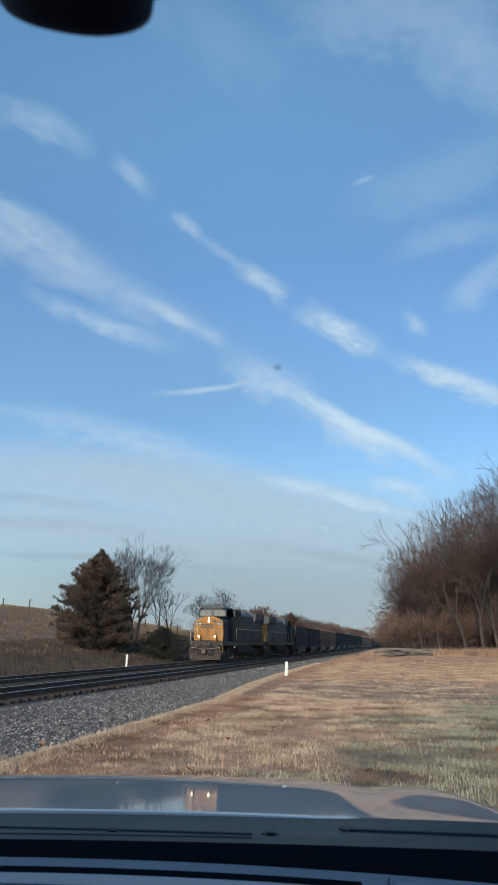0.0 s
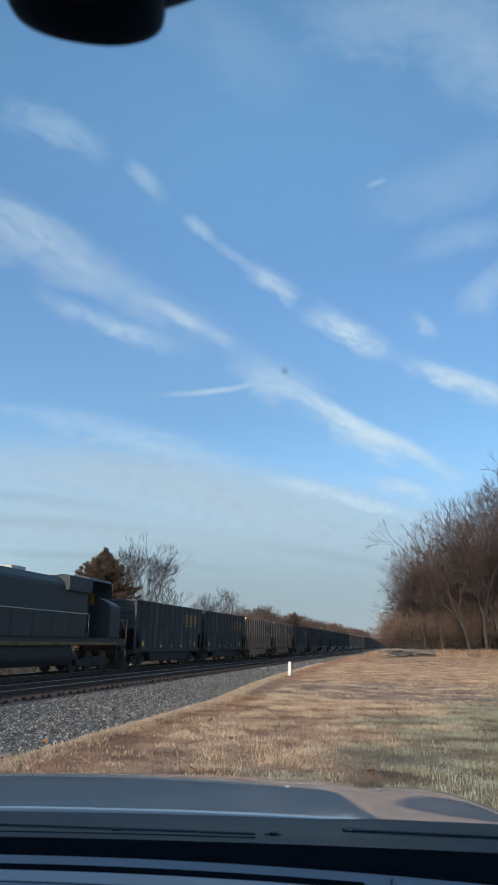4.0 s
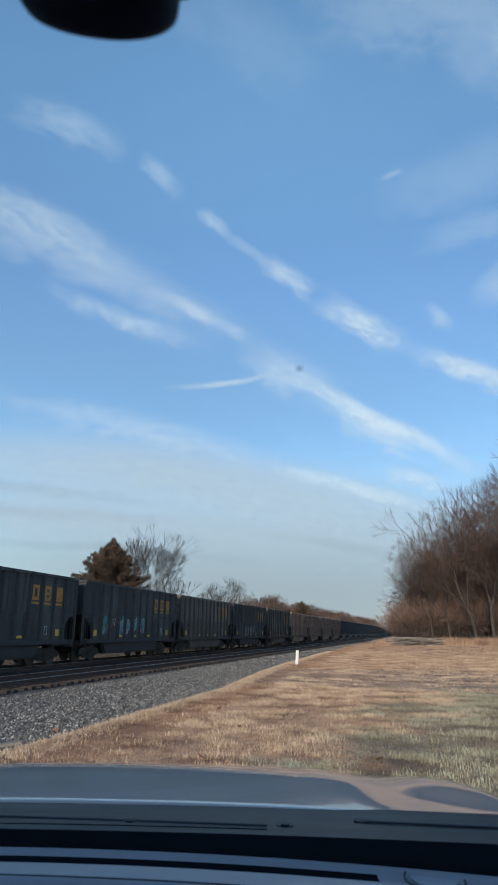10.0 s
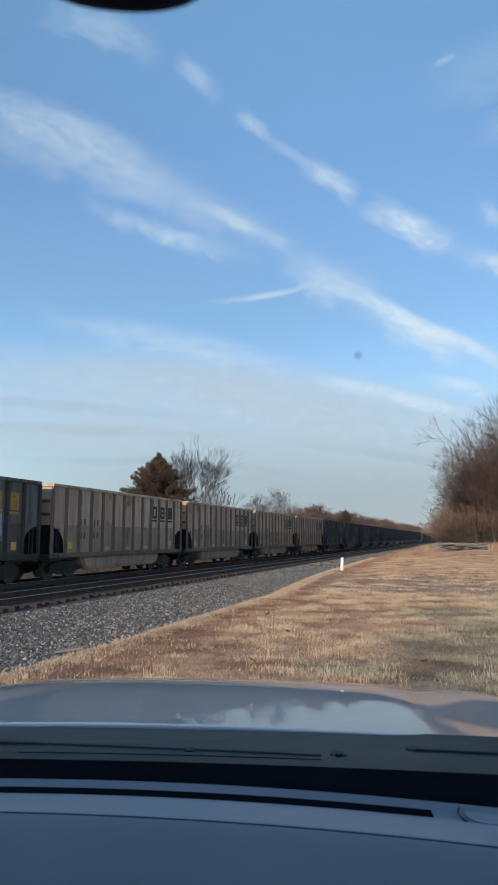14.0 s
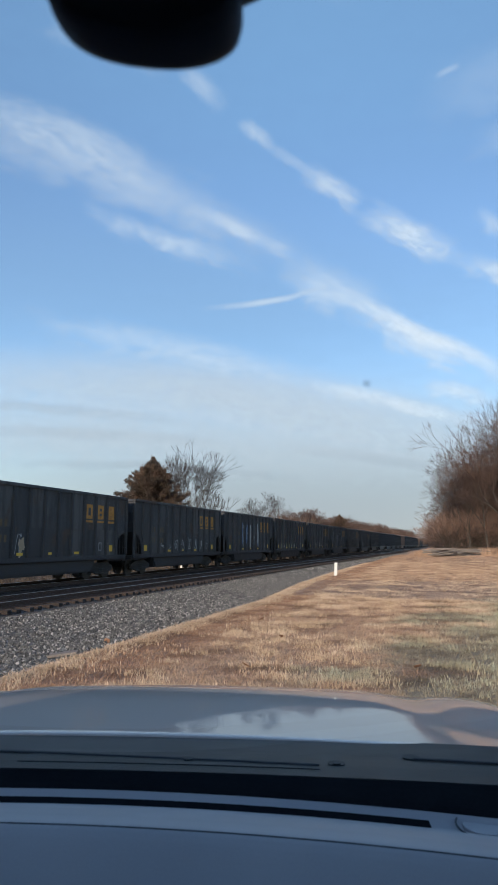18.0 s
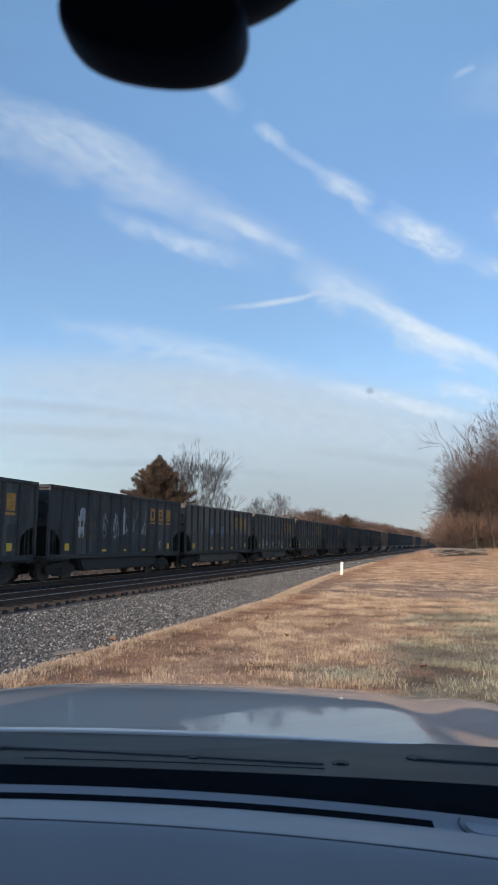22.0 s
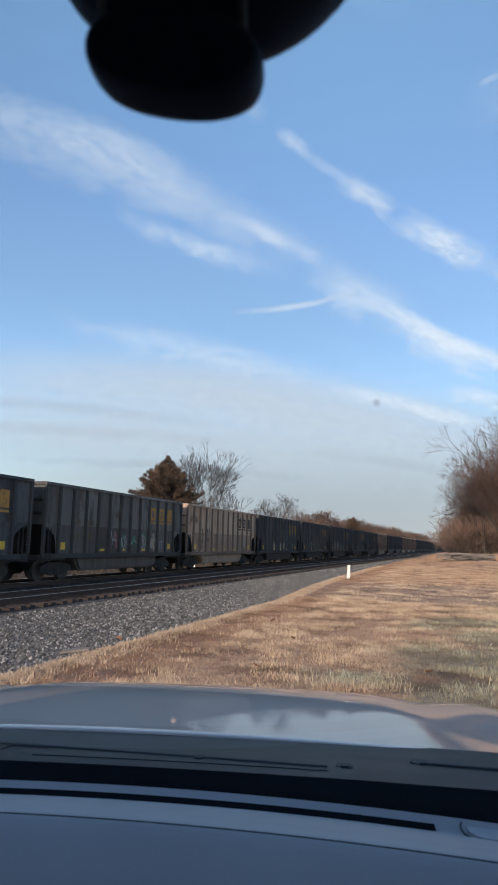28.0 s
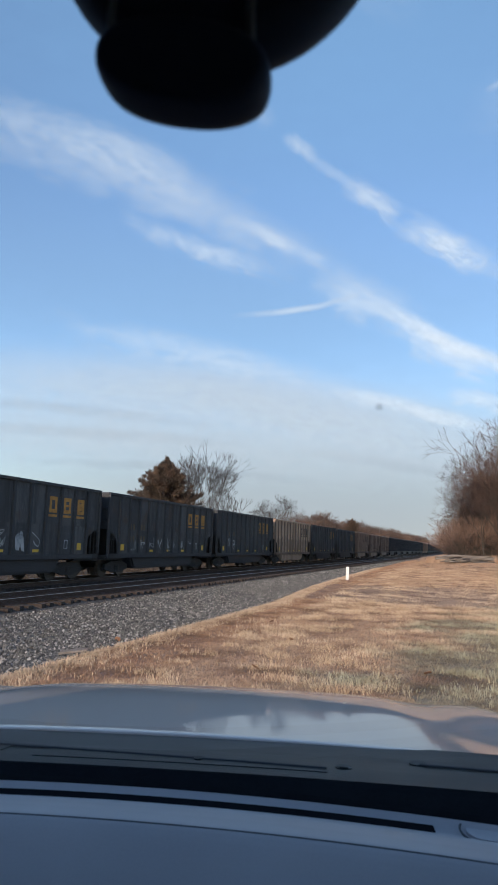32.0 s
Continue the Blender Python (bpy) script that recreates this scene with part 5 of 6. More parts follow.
def swept(profile, bow, x0, x1, n=40):
    """A closed outline of (y, z) drawn across the car, bowed back towards both sides."""
    bm = bmesh.new()
    rings = [[bm.verts.new((x, y - bow * (x - MID) ** 2, EYE + z)) for y, z in profile] for x in np.linspace(x0, x1, n)]
    k = len(profile)
    for a, b in zip(rings, rings[1:]):
        for i in range(k):
            bm.faces.new((a[i], a[(i + 1) % k], b[(i + 1) % k], b[i]))
    bm.faces.new(rings[0])
    bm.faces.new(rings[-1][::-1])
    return bm


def hood_rear(x):
    return 1.227 - 0.09 * (x - MID) ** 2


def hood_front(x):
    return 2.25 - 0.14 * (x - MID) ** 2


def hood_height(x, y):
    """A gently falling hood: its rear edge turns down to the cowl, its nose drops off."""
    u = y - hood_rear(x)
    base = -0.2665 - 0.091 * u - 0.074 * np.clip(u - 0.4, 0, 2) ** 2 - 4.0 * np.clip(0.022 - u, 0, 1) ** 2
    nose = -0.16 * np.clip((y - hood_front(x)) / 0.16, 0, 1) ** 2
    v = np.abs(x - MID)
    crown = -0.012 * (v / 0.75) ** 2
    crease = -0.010 * smooth(0.46, 0.62, v) + 0.008 * smooth(0.62, 0.76, v) - 0.3 * smooth(0.78, 0.98, v)
    return EYE + base + nose + crown + crease * smooth(0.0, 0.3, u) ** 0.5


hx, hs = np.linspace(-0.98, 0.98, 80) + MID, np.concatenate([np.linspace(0, 0.03, 10)[:-1], np.linspace(0.03, 1.0, 44), np.linspace(1.015, 1.15, 14)])
HX, HS = np.meshgrid(hx, hs)
HY = hood_rear(HX) + HS * (hood_front(HX) - hood_rear(HX))
hood_mesh = mesh("hood", np.stack([HX.ravel(), HY.ravel(), hood_height(HX, HY).ravel()], 1).tolist(), [(r * 80 + c, r * 80 + c + 1, (r + 1) * 80 + c + 1, (r + 1) * 80 + c) for r in range(len(hs) - 1) for c in range(79)], PAINT)
hood_mesh.polygons.foreach_set("use_smooth", [True] * len(hood_mesh.polygons))
part("hood", hood_mesh, None, car, "glossy silver metallic hood")
part("hood_rear_lip", tube(bmesh.new(), [(x, float(hood_rear(x)), float(hood_height(x, hood_rear(x))) - 0.003) for x in np.linspace(-0.95, 0.95, 30) + MID], 0.004, 8), PAINT, car)
COWL = surface("cowl_plastic", [(0.0108, 0.0162, 0.0180), (0.0198, 0.0261, 0.0279), (0.0360, 0.0432, 0.0441)], 4.0, 0.5, 0.2, 60.0, stretch=(0.4, 4, 1), dist=0.002)
COWL.node_tree.nodes["Principled BSDF"].inputs["Specular IOR Level"].default_value = 0.15
cowl = part("cowl", swept([(1.25, -0.2735), (1.12, -0.262), (0.953, -0.2406), (0.953, -0.33), (1.25, -0.42)], 0.09, -0.95 + MID, 0.95 + MID), COWL, car, "dusty dark plastic cowl below the windscreen")


def cowl_height(x, y):
    v = y + 0.09 * (x - MID) ** 2
    return EYE + float(np.interp(v, [0.953, 1.12, 1.25], [-0.2406, -0.262, -0.2735]))


for x0, x1 in ((-0.62, 0.02), (0.16, 0.72)):
    run = [(x0 + (x1 - x0) * k / 6, 1.09 - 0.075 * k / 6) for k in range(7)]
    arm = part("wiper_arm", tube(bmesh.new(), [(x, y, cowl_height(x, y) + 0.002) for x, y in run], 0.0018, 8), TRIM, car)
    part("wiper_pivot", disc(bmesh.new(), (x0, 1.10, cowl_height(x0, 1.10) + 0.001), 0.013, "z", 0.004, 14), COWL, arm)
for x in (-0.165, 0.045):
    nozzle = part("washer_nozzle", disc(bmesh.new(), (x, 1.035, cowl_height(x, 1.035) + 0.0005), 0.012, "z", 0.003, 16), COWL, cowl, "small dark washer nozzle")
    part("nozzle_tip", disc(bmesh.new(), (x, 1.03, cowl_height(x, 1.03) + 0.002), 0.006, "z", 0.003, 12), COWL, nozzle)
for x0, x1 in ((-0.40, 0.02), (-0.85, -0.46)):
    part("cowl_panel", swept([(1.075, -0.2550), (1.0, -0.2455), (1.0, -0.256), (1.075, -0.270)], 0.09, x0, x1, 14), COWL, cowl, "raised cowl cover panel")


def dash_height(x, y):
    """The dash top: a trough along the windscreen, a crest at the seam, then a fall towards the seats."""
    v = y + 0.25 * (x - MID) ** 2
    z = np.interp(v, [0.40, 0.52, 0.60, 0.66, 0.70, 0.713, 0.722, 0.76, 0.80, 0.845, 0.859, 0.866, 0.874, 0.885, 0.90], [-0.54, -0.40, -0.310, -0.252, -0.2245, -0.2185, -0.218, -0.224, -0.233, -0.246, -0.249, -0.2475, -0.243, -0.237, -0.25])
    return EYE + z


ds = np.concatenate([np.linspace(0.42, 0.70, 26), np.linspace(0.705, 0.90, 54)])
DX, DS = np.meshgrid(np.linspace(-0.72, 0.72, 50) + MID, ds)
DY = DS - 0.25 * (DX - MID) ** 2
dash_mesh = mesh("dashboard", np.stack([DX.ravel(), DY.ravel(), dash_height(DX, DY).ravel()], 1).tolist(), [(r * 50 + c, r * 50 + c + 1, (r + 1) * 50 + c + 1, (r + 1) * 50 + c) for r in range(len(ds) - 1) for c in range(49)], PLASTIC)
dash_mesh.polygons.foreach_set("use_smooth", [True] * len(dash_mesh.polygons))
dash = part("dashboard", dash_mesh, None, car, "soft dark blue-grey dashboard top")
# the shaded far end of the dash top, put in as a black strip
part("dash_edge", swept([(0.879, -0.2395), (0.886, -0.2355), (0.902, -0.247), (0.902, -0.27), (0.879, -0.27)], 0.25, -0.71 + MID, 0.71 + MID), SHADE_BLACK, dash, "black strip painted in for shade along the windscreen")
part("dash_seam", tube(bmesh.new(), [(float(x), float(0.7165 - 0.25 * (x - MID) ** 2), float(EYE - 0.2185)) for x in np.linspace(-0.6, 0.6, 40) + MID], 0.0012, 6), TRIM, dash, "dark seam across the dashboard")
part("defroster_slot", swept([(0.851, -0.2470), (0.867, -0.2455), (0.867, -0.27), (0.851, -0.27)], 0.25, -0.85, 0.132), SHADE_BLACK, dash, "long black defroster slot")
sx, sy0 = 0.19, 0.812
part("sensor_dome", disc(bmesh.new(), (sx, sy0, EYE - 0.2475), 0.024, "z", 0.006, 24), PLASTIC, dash, "round grey sunlight sensor")
part("sensor_ring", tube(bmesh.new(), [(sx + 0.031 * math.cos(t), sy0 + 0.031 * math.sin(t), EYE - 0.2445 + 0.003 * math.sin(t)) for t in [math.tau * k / 24 for k in range(25)]], 0.0012, 6), TRIM, dash)
part("windscreen_seam", swept([(0.905, -0.262), (0.950, -0.2413), (0.950, -0.40), (0.905, -0.40)], 0.09, -0.95 + MID, 0.95 + MID), SHADE_BLACK, car, "black gap under the windscreen")

# mirror and sensor pod hang from the roof
def rounded(cx, cz, a, b, power=0.8, tilt=0.0, n=32):
    out = []
    for k in range(n):
        t = math.tau * k / n
        u, v = a * math.copysign(abs(math.cos(t)) ** power, math.cos(t)), b * math.copysign(abs(math.sin(t)) ** power, math.sin(t))
        out.append((cx + u * math.cos(tilt) - v * math.sin(tilt), cz + u * math.sin(tilt) + v * math.cos(tilt)))
    return out


def lump(outline, y0, y1, edge):
    """A flat rounded body: an outline pushed along y, drawn in towards both faces."""
    bm = bmesh.new()
    cx = sum(p[0] for p in outline) / len(outline)
    cz = sum(p[1] for p in outline) / len(outline)
    rings = []
    for k in range(7):
        t = math.pi * k / 6
        f = 1 - edge * (1 - math.sin(t) ** 0.6)
        y = (y0 + y1) / 2 - math.cos(t) * (y1 - y0) / 2
        rings.append([bm.verts.new((cx + (p - cx) * f, y, cz + (q - cz) * f)) for p, q in outline])
    m = len(outline)
    for a, c in zip(rings, rings[1:]):
        for k in range(m):
            bm.faces.new((a[k], a[(k + 1) % m], c[(k + 1) % m], c[k])).smooth = True
    bm.faces.new(rings[0])
    bm.faces.new(rings[-1][::-1])
    return bm


mirror = part("rear_view_mirror", lump(rounded(-0.0515, EYE + 0.2705, 0.0562, 0.0562, 1.0, n=56), 0.176, 0.198, 0.15), RUBBER, car, "black rear-view mirror housing")
part("sensor_pod", lump(rounded(-0.0590, EYE + 0.2072, 0.0280, 0.0142, 0.90, -0.17, n=56), 0.170, 0.188, 0.12), RUBBER, mirror, "black rounded pod under the mirror")
part("mirror_stem", boxed(-0.07, -0.02, 0.178, 0.2, EYE + 0.30, EYE + 0.37, 0.008), RUBBER, mirror)
# highlights on the neck, drawn as thin ridges of lighter grey
for x in (-0.0375, -0.0815):
    part("neck_ridge", tube(bmesh.new(), [(x, 0.1745, EYE + 0.212), (x - 0.0005, 0.1735, EYE + 0.225), (x, 0.1745, EYE + 0.245)], 0.0014, 8), TRIM, mirror, "lighter grey ridge drawn as a highlight on the mirror neck")

# cabin shell, so that the dashboard is lit through the windscreen alone
part("roof", prism(bmesh.new(), [(0.19, EYE + 0.36), (0.15, EYE + 0.41), (-1.9, EYE + 0.45), (-1.9, EYE + 0.41), (0.1, EYE + 0.37)], "x", -0.8 + MID, 0.8 + MID), LINER, car)
for s in (-1, 1):
    part("door", boxed(*sorted((MID + s * 0.80, MID + s * 0.86)), -1.9, 0.75, 0.45, EYE - 0.22, 0.02), PLASTIC, car)
    part("windscreen_pillar", tube(bmesh.new(), [(MID + s * 0.82, 0.95, EYE - 0.26), (MID + s * 0.78, 0.19, EYE + 0.38)], 0.045, 8), LINER, car)
    panel = [(0.76, 0.48), (1.36, 0.48), (1.42, 0.62), (1.56, 0.72), (1.75, 0.75), (1.94, 0.72), (2.08, 0.62), (2.14, 0.46), (2.36, 0.46), (2.38, 0.9), (2.34, 1.03), (0.76, 1.06)]
    part("fender", prism(bmesh.new(), panel, "x", *sorted((MID + s * 0.84, MID + s * 0.93)), 0.02), PAINT, car, "silver front fender with a wheel arch")
part("firewall", boxed(-0.95 + MID, 0.95 + MID, 1.14, 1.17, 0.35, EYE - 0.43), RUBBER, car)
for s in (-1, 1):
    part("rear_quarter_panel", boxed(*sorted((MID + s * 0.80, MID + s * 0.86)), -1.9, -0.25, EYE - 0.22, EYE + 0.40, 0.02), LINER, car)
pane = bpy.data.materials.new("windscreen_glass")
pane.use_nodes = True
n, l = pane.node_tree.nodes, pane.node_tree.links
n.remove(n["Principled BSDF"])
fres, shine, clear, mixed = n.new("ShaderNodeFresnel"), n.new("ShaderNodeBsdfGlossy"), n.new("ShaderNodeBsdfTransparent"), n.new("ShaderNodeMixShader")
fres.inputs["IOR"].default_value = 1.12
shine.inputs["Roughness"].default_value = 0.02
clear.inputs["Color"].default_value = (0.97, 0.985, 0.98, 1)
l.new(fres.outputs[0], mixed.inputs[0])
l.new(clear.outputs[0], mixed.inputs[1])
l.new(shine.outputs[0], mixed.inputs[2])
l.new(mixed.outputs[0], n["Material Output"].inputs["Surface"])
SMEAR = bpy.data.materials.new("dirt_smear")
SMEAR.use_nodes = True
SMEAR.node_tree.nodes["Principled BSDF"].inputs["Base Color"].default_value = (0.12, 0.12, 0.12, 1)
SMEAR.node_tree.nodes["Principled BSDF"].inputs["Alpha"].default_value = 0.16
sy = np.array([0.195, 0.205, 0.24, 0.28, 0.327, 0.45, 0.6, 0.78, 0.95])   # laid from the base up, so that it faces the cabin
shield = part("windscreen", sheet("windscreen", np.linspace(-0.8, 0.8, 9) + MID, sy[::-1], lambda x, y: EYE + np.interp(y, sy, [0.36, 0.335, 0.245, 0.185, 0.131, 0.055, -0.045, -0.152, -0.262]), pane), None, car, "clear raked windscreen")
shield.visible_shadow = False
part("dirt_spot", tube(bmesh.new(), [(0.018, 0.3268, EYE + 0.1312), (0.018, 0.3262, EYE + 0.1306)], 0.0018, 12), SMEAR, shield, "small smear of dirt on the glass")
part("rear_wall", boxed(-0.8 + MID, 0.8 + MID, -2.0, -1.9, 0.45, EYE + 0.43), LINER, car)
part("floor_pan", boxed(-0.8 + MID, 0.8 + MID, -1.9, 0.9, 0.35, 0.45), RUBBER, car)
for s in (-0.37, 0.37):
    part("seat", boxed(MID + s - 0.25, MID + s + 0.25, -0.75, -0.6, 0.6, EYE - 0.1, 0.05), PLASTIC, car)
b = boxed(-0.9 + MID, 0.9 + MID, 2.30, 2.42, 0.3, EYE - 0.56, 0.04)
part("front_bumper", b, PAINT, car)
for s in (-0.72, 0.72):
    for y in (1.75, -1.1):
        w = part("wheel", disc(bmesh.new(), (MID + s, y, 0.33), 0.33, "x", 0.2, 24), RUBBER, car)
        part("rim", disc(bmesh.new(), (MID + s * 1.14, y, 0.33), 0.2, "x", 0.02, 20), PAINT, w)


# ---- cirrus: soft ribbons far off, drifting slowly ----
CIRRUS = bpy.data.materials.new("cirrus")
CIRRUS.use_nodes = True
n, l = CIRRUS.node_tree.nodes, CIRRUS.node_tree.links
n.remove(n["Principled BSDF"])
uv = n.new("ShaderNodeTexCoord")
sep = n.new("ShaderNodeSeparateXYZ")
l.new(uv.outputs["UV"], sep.inputs[0])


def math_node(op, a, b=None, clamp=False):
    k = n.new("ShaderNodeMath")
    k.operation, k.use_clamp = op, clamp
    for i, v in enumerate((a, b)):
        if v is None:
            continue
        if isinstance(v, (int, float)):
            k.inputs[i].default_value = v
        else:
            l.new(v, k.inputs[i])
    return k.outputs[0]


def hump(v):
    """1 in the middle of 0..1, 0 at both ends."""
    return math_node("SUBTRACT", 1.0, math_node("POWER", math_node("ABSOLUTE", math_node("SUBTRACT", math_node("MULTIPLY", v, 2.0), 1.0)), 2.0), True)


def noise_node(vector, scale, detail, distortion=0.0):
    k = n.new("ShaderNodeTexNoise")
    k.inputs["Scale"].default_value, k.inputs["Detail"].default_value, k.inputs["Distortion"].default_value = scale, detail, distortion
    l.new(vector, k.inputs["Vector"])
    return k.outputs["Fac"]


def ramp_node(v, a, b):
    k = n.new("ShaderNodeMapRange")
    k.interpolation_type = "SMOOTHSTEP"
    k.inputs["From Min"].default_value, k.inputs["From Max"].default_value = a, b
    l.new(v, k.inputs["Value"])
    return k.outputs[0]


oi = n.new("ShaderNodeObjectInfo")
look_of = n.new("ShaderNodeSeparateColor")     # red: wispiness, green: brightness, blue: warmth
l.new(oi.outputs["Color"], look_of.inputs[0])
span = n.new("ShaderNodeUVMap")                # degrees along and across the streak
span.uv_map = "Degrees"
off = n.new("ShaderNodeCombineXYZ")
l.new(math_node("MULTIPLY", oi.outputs["Random"], 97.0), off.inputs[0])
l.new(math_node("MULTIPLY", oi.outputs["Random"], 31.0), off.inputs[2])


def stretched(turn, sx, sy):
    k = n.new("ShaderNodeMapping")
    k.inputs["Rotation"].default_value = (0, 0, radians(turn))
    k.inputs["Scale"].default_value = (sx, sy, 1.0)
    l.new(span.outputs[0], k.inputs["Vector"])
    l.new(off.outputs[0], k.inputs["Location"])
    return k.outputs[0]


fibres = noise_node(stretched(14, 0.3, 1.1), 1.0, 7, 0.7)
puffs = noise_node(stretched(-20, 0.45, 0.75), 1.0, 6, 0.8)
frays = noise_node(stretched(35, 1.1, 1.9), 1.0, 7, 0.6)
v2 = math_node("ADD", sep.outputs[1], math_node("MULTIPLY", math_node("SUBTRACT", puffs, 0.5), math_node("MULTIPLY", look_of.outputs[0], 0.5)))
body = math_node("MULTIPLY", math_node("POWER", hump(v2), 1.4), math_node("POWER", hump(sep.outputs[0]), 0.7))
rough = math_node("ADD", math_node("MULTIPLY", fibres, 0.28), math_node("ADD", math_node("MULTIPLY", puffs, 0.47), math_node("MULTIPLY", frays, 0.25)))
eaten = math_node("ADD", body, math_node("MULTIPLY", math_node("SUBTRACT", rough, 0.56), math_node("MULTIPLY", look_of.outputs[0], 2.9)))
shape = math_node("MULTIPLY", ramp_node(eaten, 0.05, 1.15), math_node("MULTIPLY", math_node("POWER", hump(sep.outputs[1]), 0.6), math_node("POWER", hump(sep.outputs[0]), 0.6)))
dens = math_node("MULTIPLY", shape, oi.outputs["Alpha"], True)
emit, clear, mixer = n.new("ShaderNodeEmission"), n.new("ShaderNodeBsdfTransparent"), n.new("ShaderNodeMixShader")
hue = n.new("ShaderNodeMix")
hue.data_type = "RGBA"
hue.inputs[6].default_value, hue.inputs[7].default_value = (0.31, 0.67, 1.06, 1), (0.97, 0.975, 0.92, 1)
l.new(look_of.outputs[2], hue.inputs[0])
l.new(hue.outputs[2], emit.inputs["Color"])
l.new(look_of.outputs[1], emit.inputs["Strength"])
l.new(dens, mixer.inputs[0])
l.new(clear.outputs[0], mixer.inputs[1])
l.new(emit.outputs[0], mixer.inputs[2])
l.new(mixer.outputs[0], n["Material Output"].inputs["Surface"])
CLOUDS = []


def cloud(points, width, strength, wispy=0.75, bright=0.68, label="thin white cirrus streak in a blue sky", warm=0.8):
    """A ribbon along directions (azimuth, elevation in degrees), with its half width in degrees."""
    R = 2600.0 + 20.0 * len(CLOUDS)
    pts = np.array(points, float)
    t = np.linspace(0, len(pts) - 1, 49)
    az = np.interp(t, np.arange(len(pts)), pts[:, 0])
    el = np.interp(t, np.arange(len(pts)), pts[:, 1])
    k = np.array([1, 2, 3, 2, 1]) / 9
    az[2:-2], el[2:-2] = np.convolve(az, k, "valid"), np.convolve(el, k, "valid")
    da, de = np.gradient(az) * np.cos(np.radians(el)), np.gradient(el)
    s = np.hypot(da, de)
    run = np.cumsum(s)
    na, ne = -de / s / np.cos(np.radians(el)), da / s
    me_v, uvs, degs = [], [], []
    m = 9
    for i in range(49):
        for j in range(m):
            q = (j / (m - 1) * 2 - 1) * width
            a, e = radians(az[i] + na[i] * q), radians(el[i] + ne[i] * q)
            me_v.append((R * math.sin(a) * math.cos(e), R * math.cos(a) * math.cos(e), R * math.sin(e)))
            uvs.append((i / 48, j / (m - 1)))
            degs.append((run[i], q))
    faces = [(i * m + j, i * m + j + 1, (i + 1) * m + j + 1, (i + 1) * m + j) for i in range(48) for j in range(m - 1)]
    me = mesh("cloud", me_v, faces, CIRRUS)
    for name, values in (("UVMap", uvs), ("Degrees", degs)):
        layer = me.uv_layers.new(name=name)
        for lp in me.loops:
            layer.data[lp.index].uv = values[lp.vertex_index]
    ob = thing("cloud", label, "cloud", "cirrus clouds", data=me)
    ob.color = (wispy, bright, warm, strength)
    CLOUDS.append((ob, max(0.0, float(el.mean()) - 4.0)))


VEIL = "broad pale veil of cloud low in the sky"
SKY_SHEET = "bluish glowing sheet added for haze and a brighter sky"
BAND = "thin grey band of cloud in the veil"
PUFF = "bright white ragged cirrus streak"
TRAIL = "short straight vapour trail"
# the faint upper streaks
cloud([(-40.4, 39.4), (-34.0, 39.3), (-31.4, 39.0), (-27.0, 37.4)], 2.0, 0.34)
cloud([(-27.2, 37.9), (-24.7, 36.8), (-21.8, 35.2)], 1.3, 0.34)
# the long streak and its parallel below
cloud([(-58.0, 32.0), (-46.0, 33.0), (-35.8, 32.3), (-32.3, 31.4), (-28.8, 30.4), (-20.5, 28.4)], 2.3, 0.50, 0.7, 0.64)
cloud([(-58.0, 30.0), (-46.0, 31.0), (-35.5, 30.3), (-28.1, 28.7), (-23.0, 27.2), (-18.3, 25.7), (-8.5, 20.8)], 2.6, 0.40, 0.55, 0.62)
cloud([(-25.0, 28.2), (-19.4, 26.1), (-13.5, 23.8)], 1.0, 0.6)
cloud([(-34.5, 27.6), (-29.8, 26.0), (-25.8, 25.0), (-22.3, 24.3), (-16.8, 22.7)], 1.4, 0.50)
# vapour trail meeting the bright streak
cloud([(-23.0, 19.7), (-18.1, 20.3), (-15.1, 20.7), (-10.6, 21.9)], 0.45, 0.62, 0.4, 0.64, TRAIL)
cloud([(-16.5, 23.4), (-11.6, 21.4), (-5.5, 18.6)], 2.8, 0.42, 0.8)
cloud([(-16.0, 23.2), (-9.1, 20.5), (-6.2, 18.7), (-3.3, 17.0), (-0.5, 15.9), (3.2, 13.4), (5.8, 11.8)], 1.25, 0.95, 0.5, 0.70, PUFF)
cloud([(-8.5, 19.2), (-3.4, 15.8), (1.5, 14.0)], 1.6, 0.6, 0.8)
# the broken chain of puffs
cloud([(-20.8, 34.6), (-19.0, 33.5), (-17.2, 32.3)], 0.9, 0.5, 0.7, 0.66, PUFF)
cloud([(-18.6, 33.1), (-15.4, 31.4), (-12.6, 29.6)], 0.7, 0.25, 0.8)
cloud([(-14.6, 31.0), (-11.7, 29.3), (-8.8, 27.6)], 1.4, 0.62, 0.8, 0.66, PUFF)
cloud([(-9.4, 28.2), (-6.0, 25.8), (-4.0, 24.7), (0.2, 22.9)], 1.9, 0.85, 0.7, 0.68, PUFF)
cloud([(-1.9, 23.4), (1.7, 21.8), (4.4, 20.7), (8.7, 18.7), (13.0, 16.9)], 1.5, 0.9, 0.6, 0.68, PUFF)
# wisps towards the right of the bright streak and high above
cloud([(4.0, 25.8), (7.4, 27.9), (12.5, 30.4)], 2.0, 0.38)
cloud([(-1.5, 31.0), (5.4, 32.0), (13.0, 31.4)], 1.9, 0.22)
cloud([(-6.0, 34.6), (3.7, 35.6), (17.0, 38.4)], 3.6, 0.16, 0.5)
cloud([(-14.0, 48.5), (2.7, 47.2), (17.0, 43.5)], 4.4, 0.26, 0.5)
cloud([(3.0, 45.5), (9.5, 42.3), (17.0, 38.5)], 4.0, 0.24, 0.5)
cloud([(-3.6, 36.2), (-2.3, 36.6), (-0.9, 36.9)], 0.5, 0.3)
cloud([(-27.0, 50.0), (-16.0, 46.0), (-8.0, 43.0)], 4.0, 0.10, 0.5)
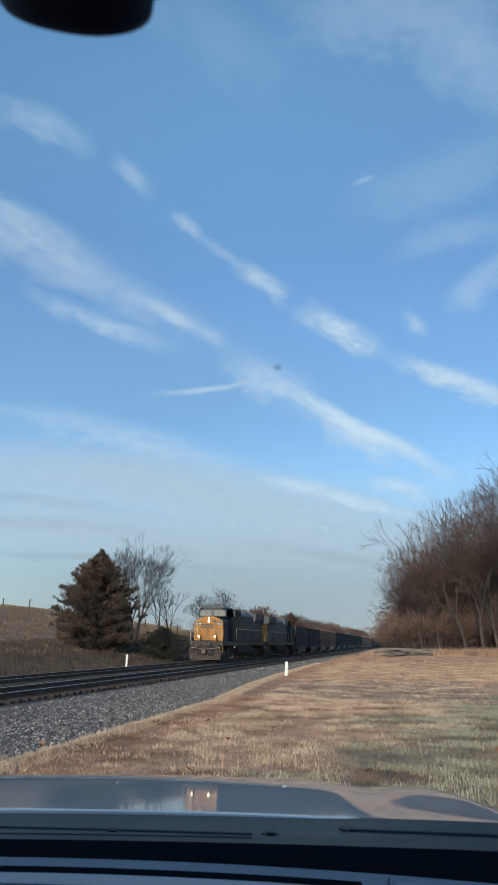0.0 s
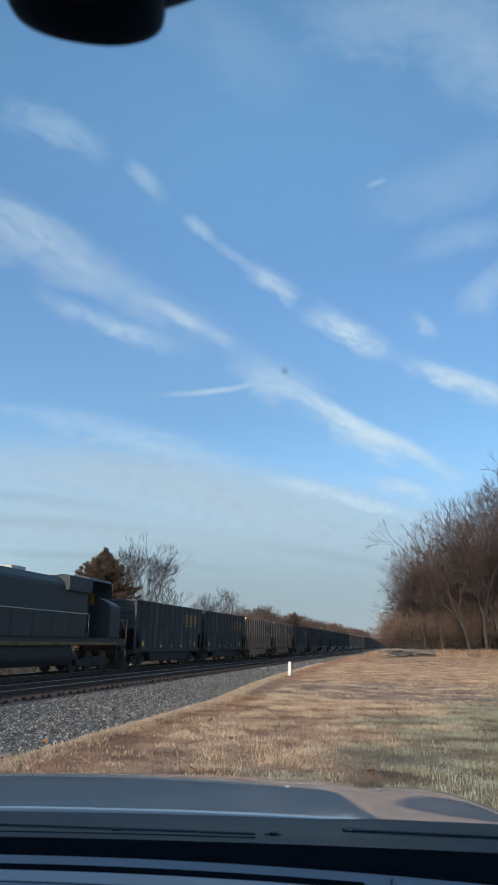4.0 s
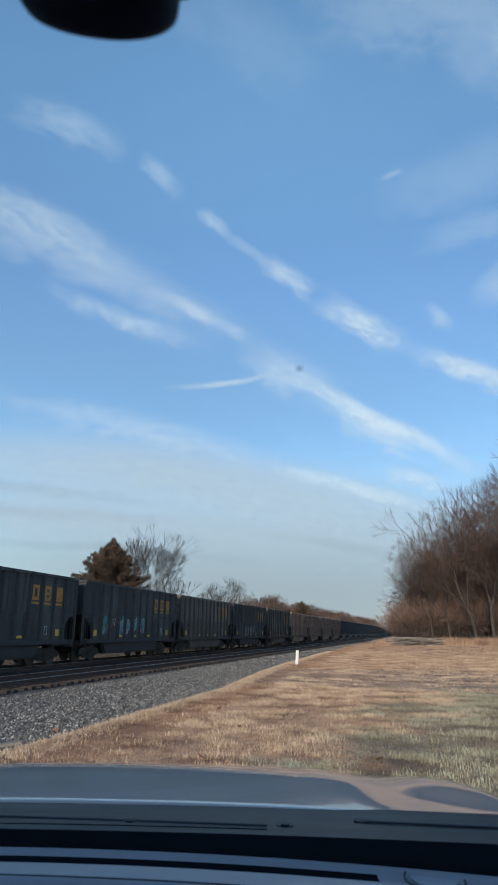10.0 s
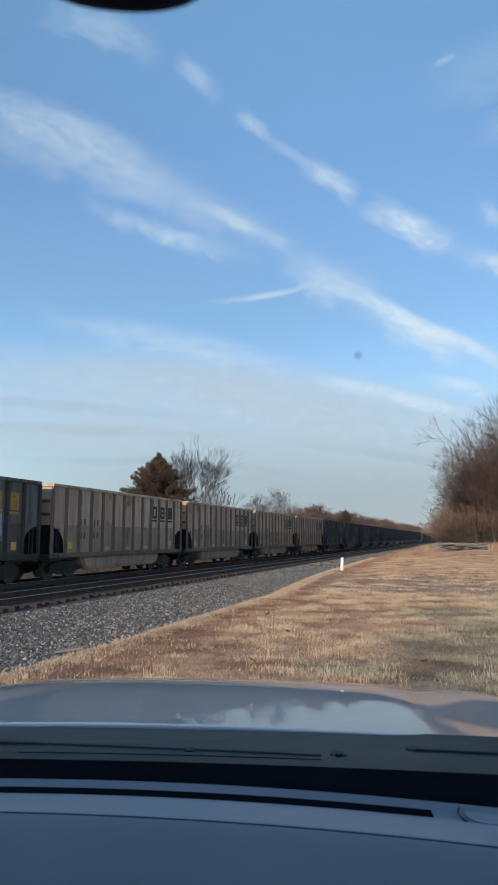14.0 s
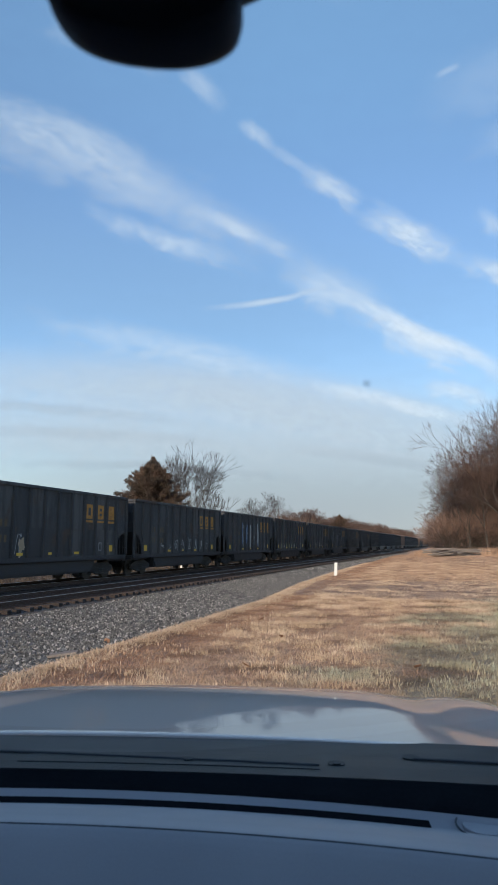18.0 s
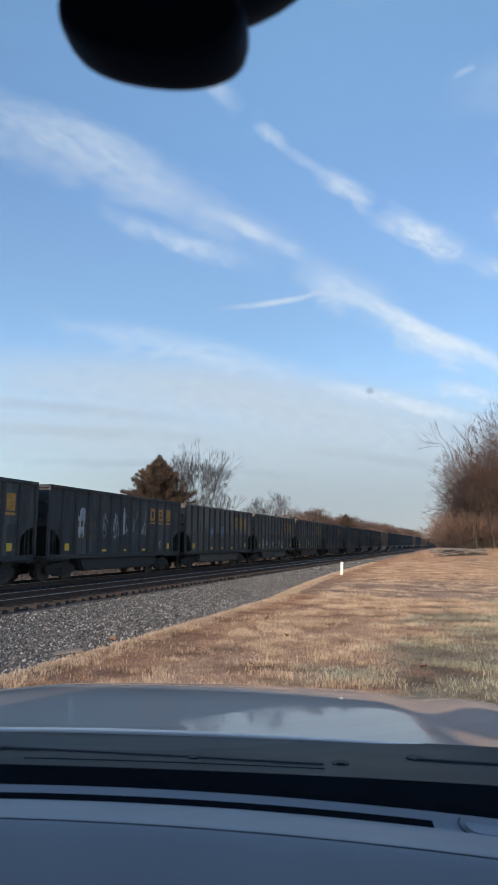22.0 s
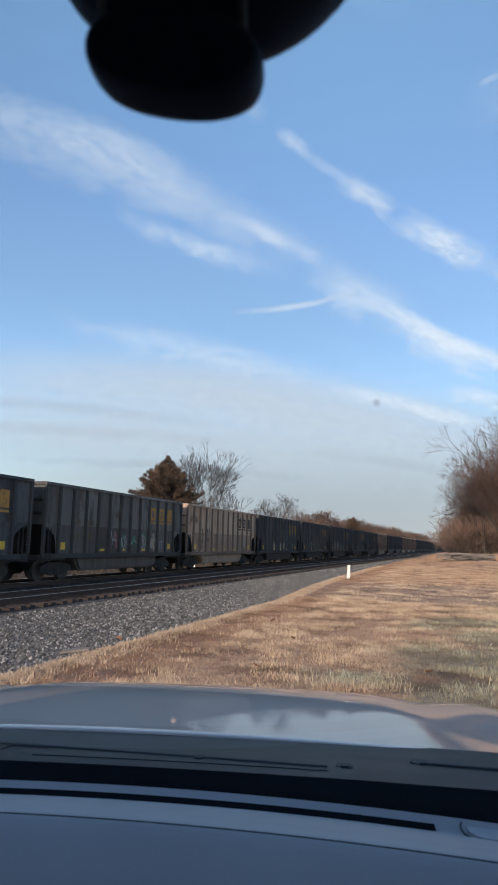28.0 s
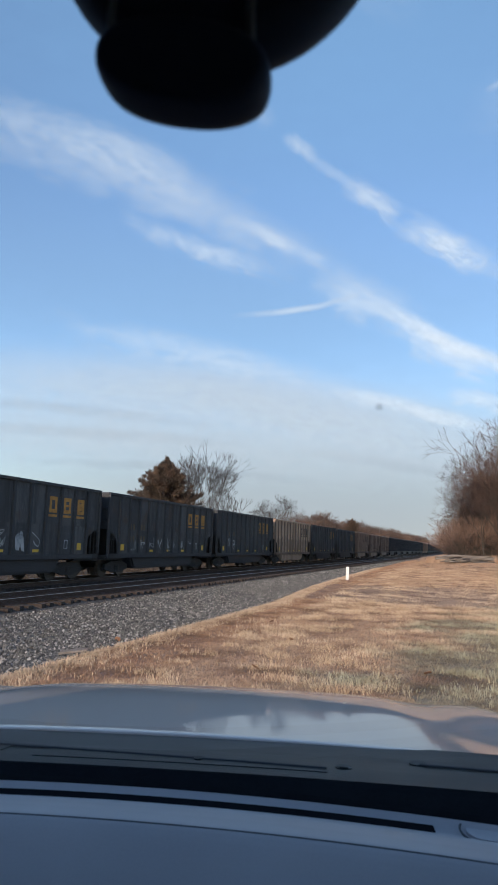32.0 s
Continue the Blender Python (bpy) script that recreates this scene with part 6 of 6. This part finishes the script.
cloud([(0.2, 26.6), (1.7, 25.4), (3.2, 24.2)], 1.0, 0.4)
cloud([(-3.4, 13.0), (-0.5, 12.4), (3.0, 11.0)], 1.2, 0.75)
cloud([(-15.5, 14.0), (-8.2, 12.5), (-3.1, 11.0), (4.0, 9.0)], 1.1, 0.75, 0.7)
cloud([(-38.0, 18.2), (-29.4, 17.1), (-19.8, 15.7), (-9.0, 13.0)], 2.0, 0.4, 0.8)
# the veil above the horizon, with grey bands in it
cloud([(-64, 10.0), (-45.1, 12.2), (-33.4, 12.8), (-22.1, 12.8), (-12.5, 11.2), (-4.5, 9.6), (3.5, 7.2), (13, 4.4)], 4.6, 0.85, 0.25, 0.53, VEIL, 0.78)
cloud([(-62, 6.5), (-44.3, 8.2), (-28.6, 8.8), (-10.1, 7.5), (7.0, 5.0)], 3.6, 0.6, 0.4, 0.50, VEIL, 0.82)
cloud([(-52.0, 9.8), (-37.2, 10.9), (-28.8, 10.7), (-19.5, 9.9)], 0.75, 0.6, 0.6, 0.36, BAND, 0.66)
cloud([(-52.0, 8.0), (-37.0, 8.9), (-26.4, 8.9), (-17.0, 8.4)], 0.8, 0.55, 0.6, 0.38, BAND, 0.66)
cloud([(-16.0, 8.3), (-7.3, 7.2), (1.5, 5.4)], 0.8, 0.5, 0.6, 0.38, BAND, 0.7)
cloud([(-40.0, 6.2), (-24.0, 6.4), (-10.0, 5.2)], 0.7, 0.45, 0.7, 0.38, BAND, 0.7)
cloud([(-110, 2.5), (-40, 2.5), (-15, 2.5), (40, 2.5), (90, 2.5)], 16.0, 1.0, 0.03, 0.38, VEIL, 0.78)
# two wide emissive sheets added to brighten and tint the sky, with some haze
cloud([(-70, 20), (-30, 19), (-10, 18), (35, 16)], 13.0, 0.50, 0.12, 0.38, SKY_SHEET, 0.22)
cloud([(-100, 42), (-30, 42), (0, 42), (70, 42)], 20.0, 0.42, 0.10, 0.60, SKY_SHEET, 0.08)


# ---- motion ----
def motions():
    for ob, y in ROLLING:
        q = ob.matrix_basis.to_quaternion()
        rest = Matrix.LocRotScale((0, 0, 0), q, None)
        walk(ob, [(t, Matrix.Translation((TRAIN_X, y - travel(t) + drift(t), RAIL_TOP)) @ rest) for t in TIMES])
    for ob, high in CLOUDS:     # the higher ones pass faster
        walk(ob, [(t, pose(0, 0, 0, -0.065 * high * t / 32, 0, -0.155 * high * t / 32)) for t in (0, 16, 32)])


motions()
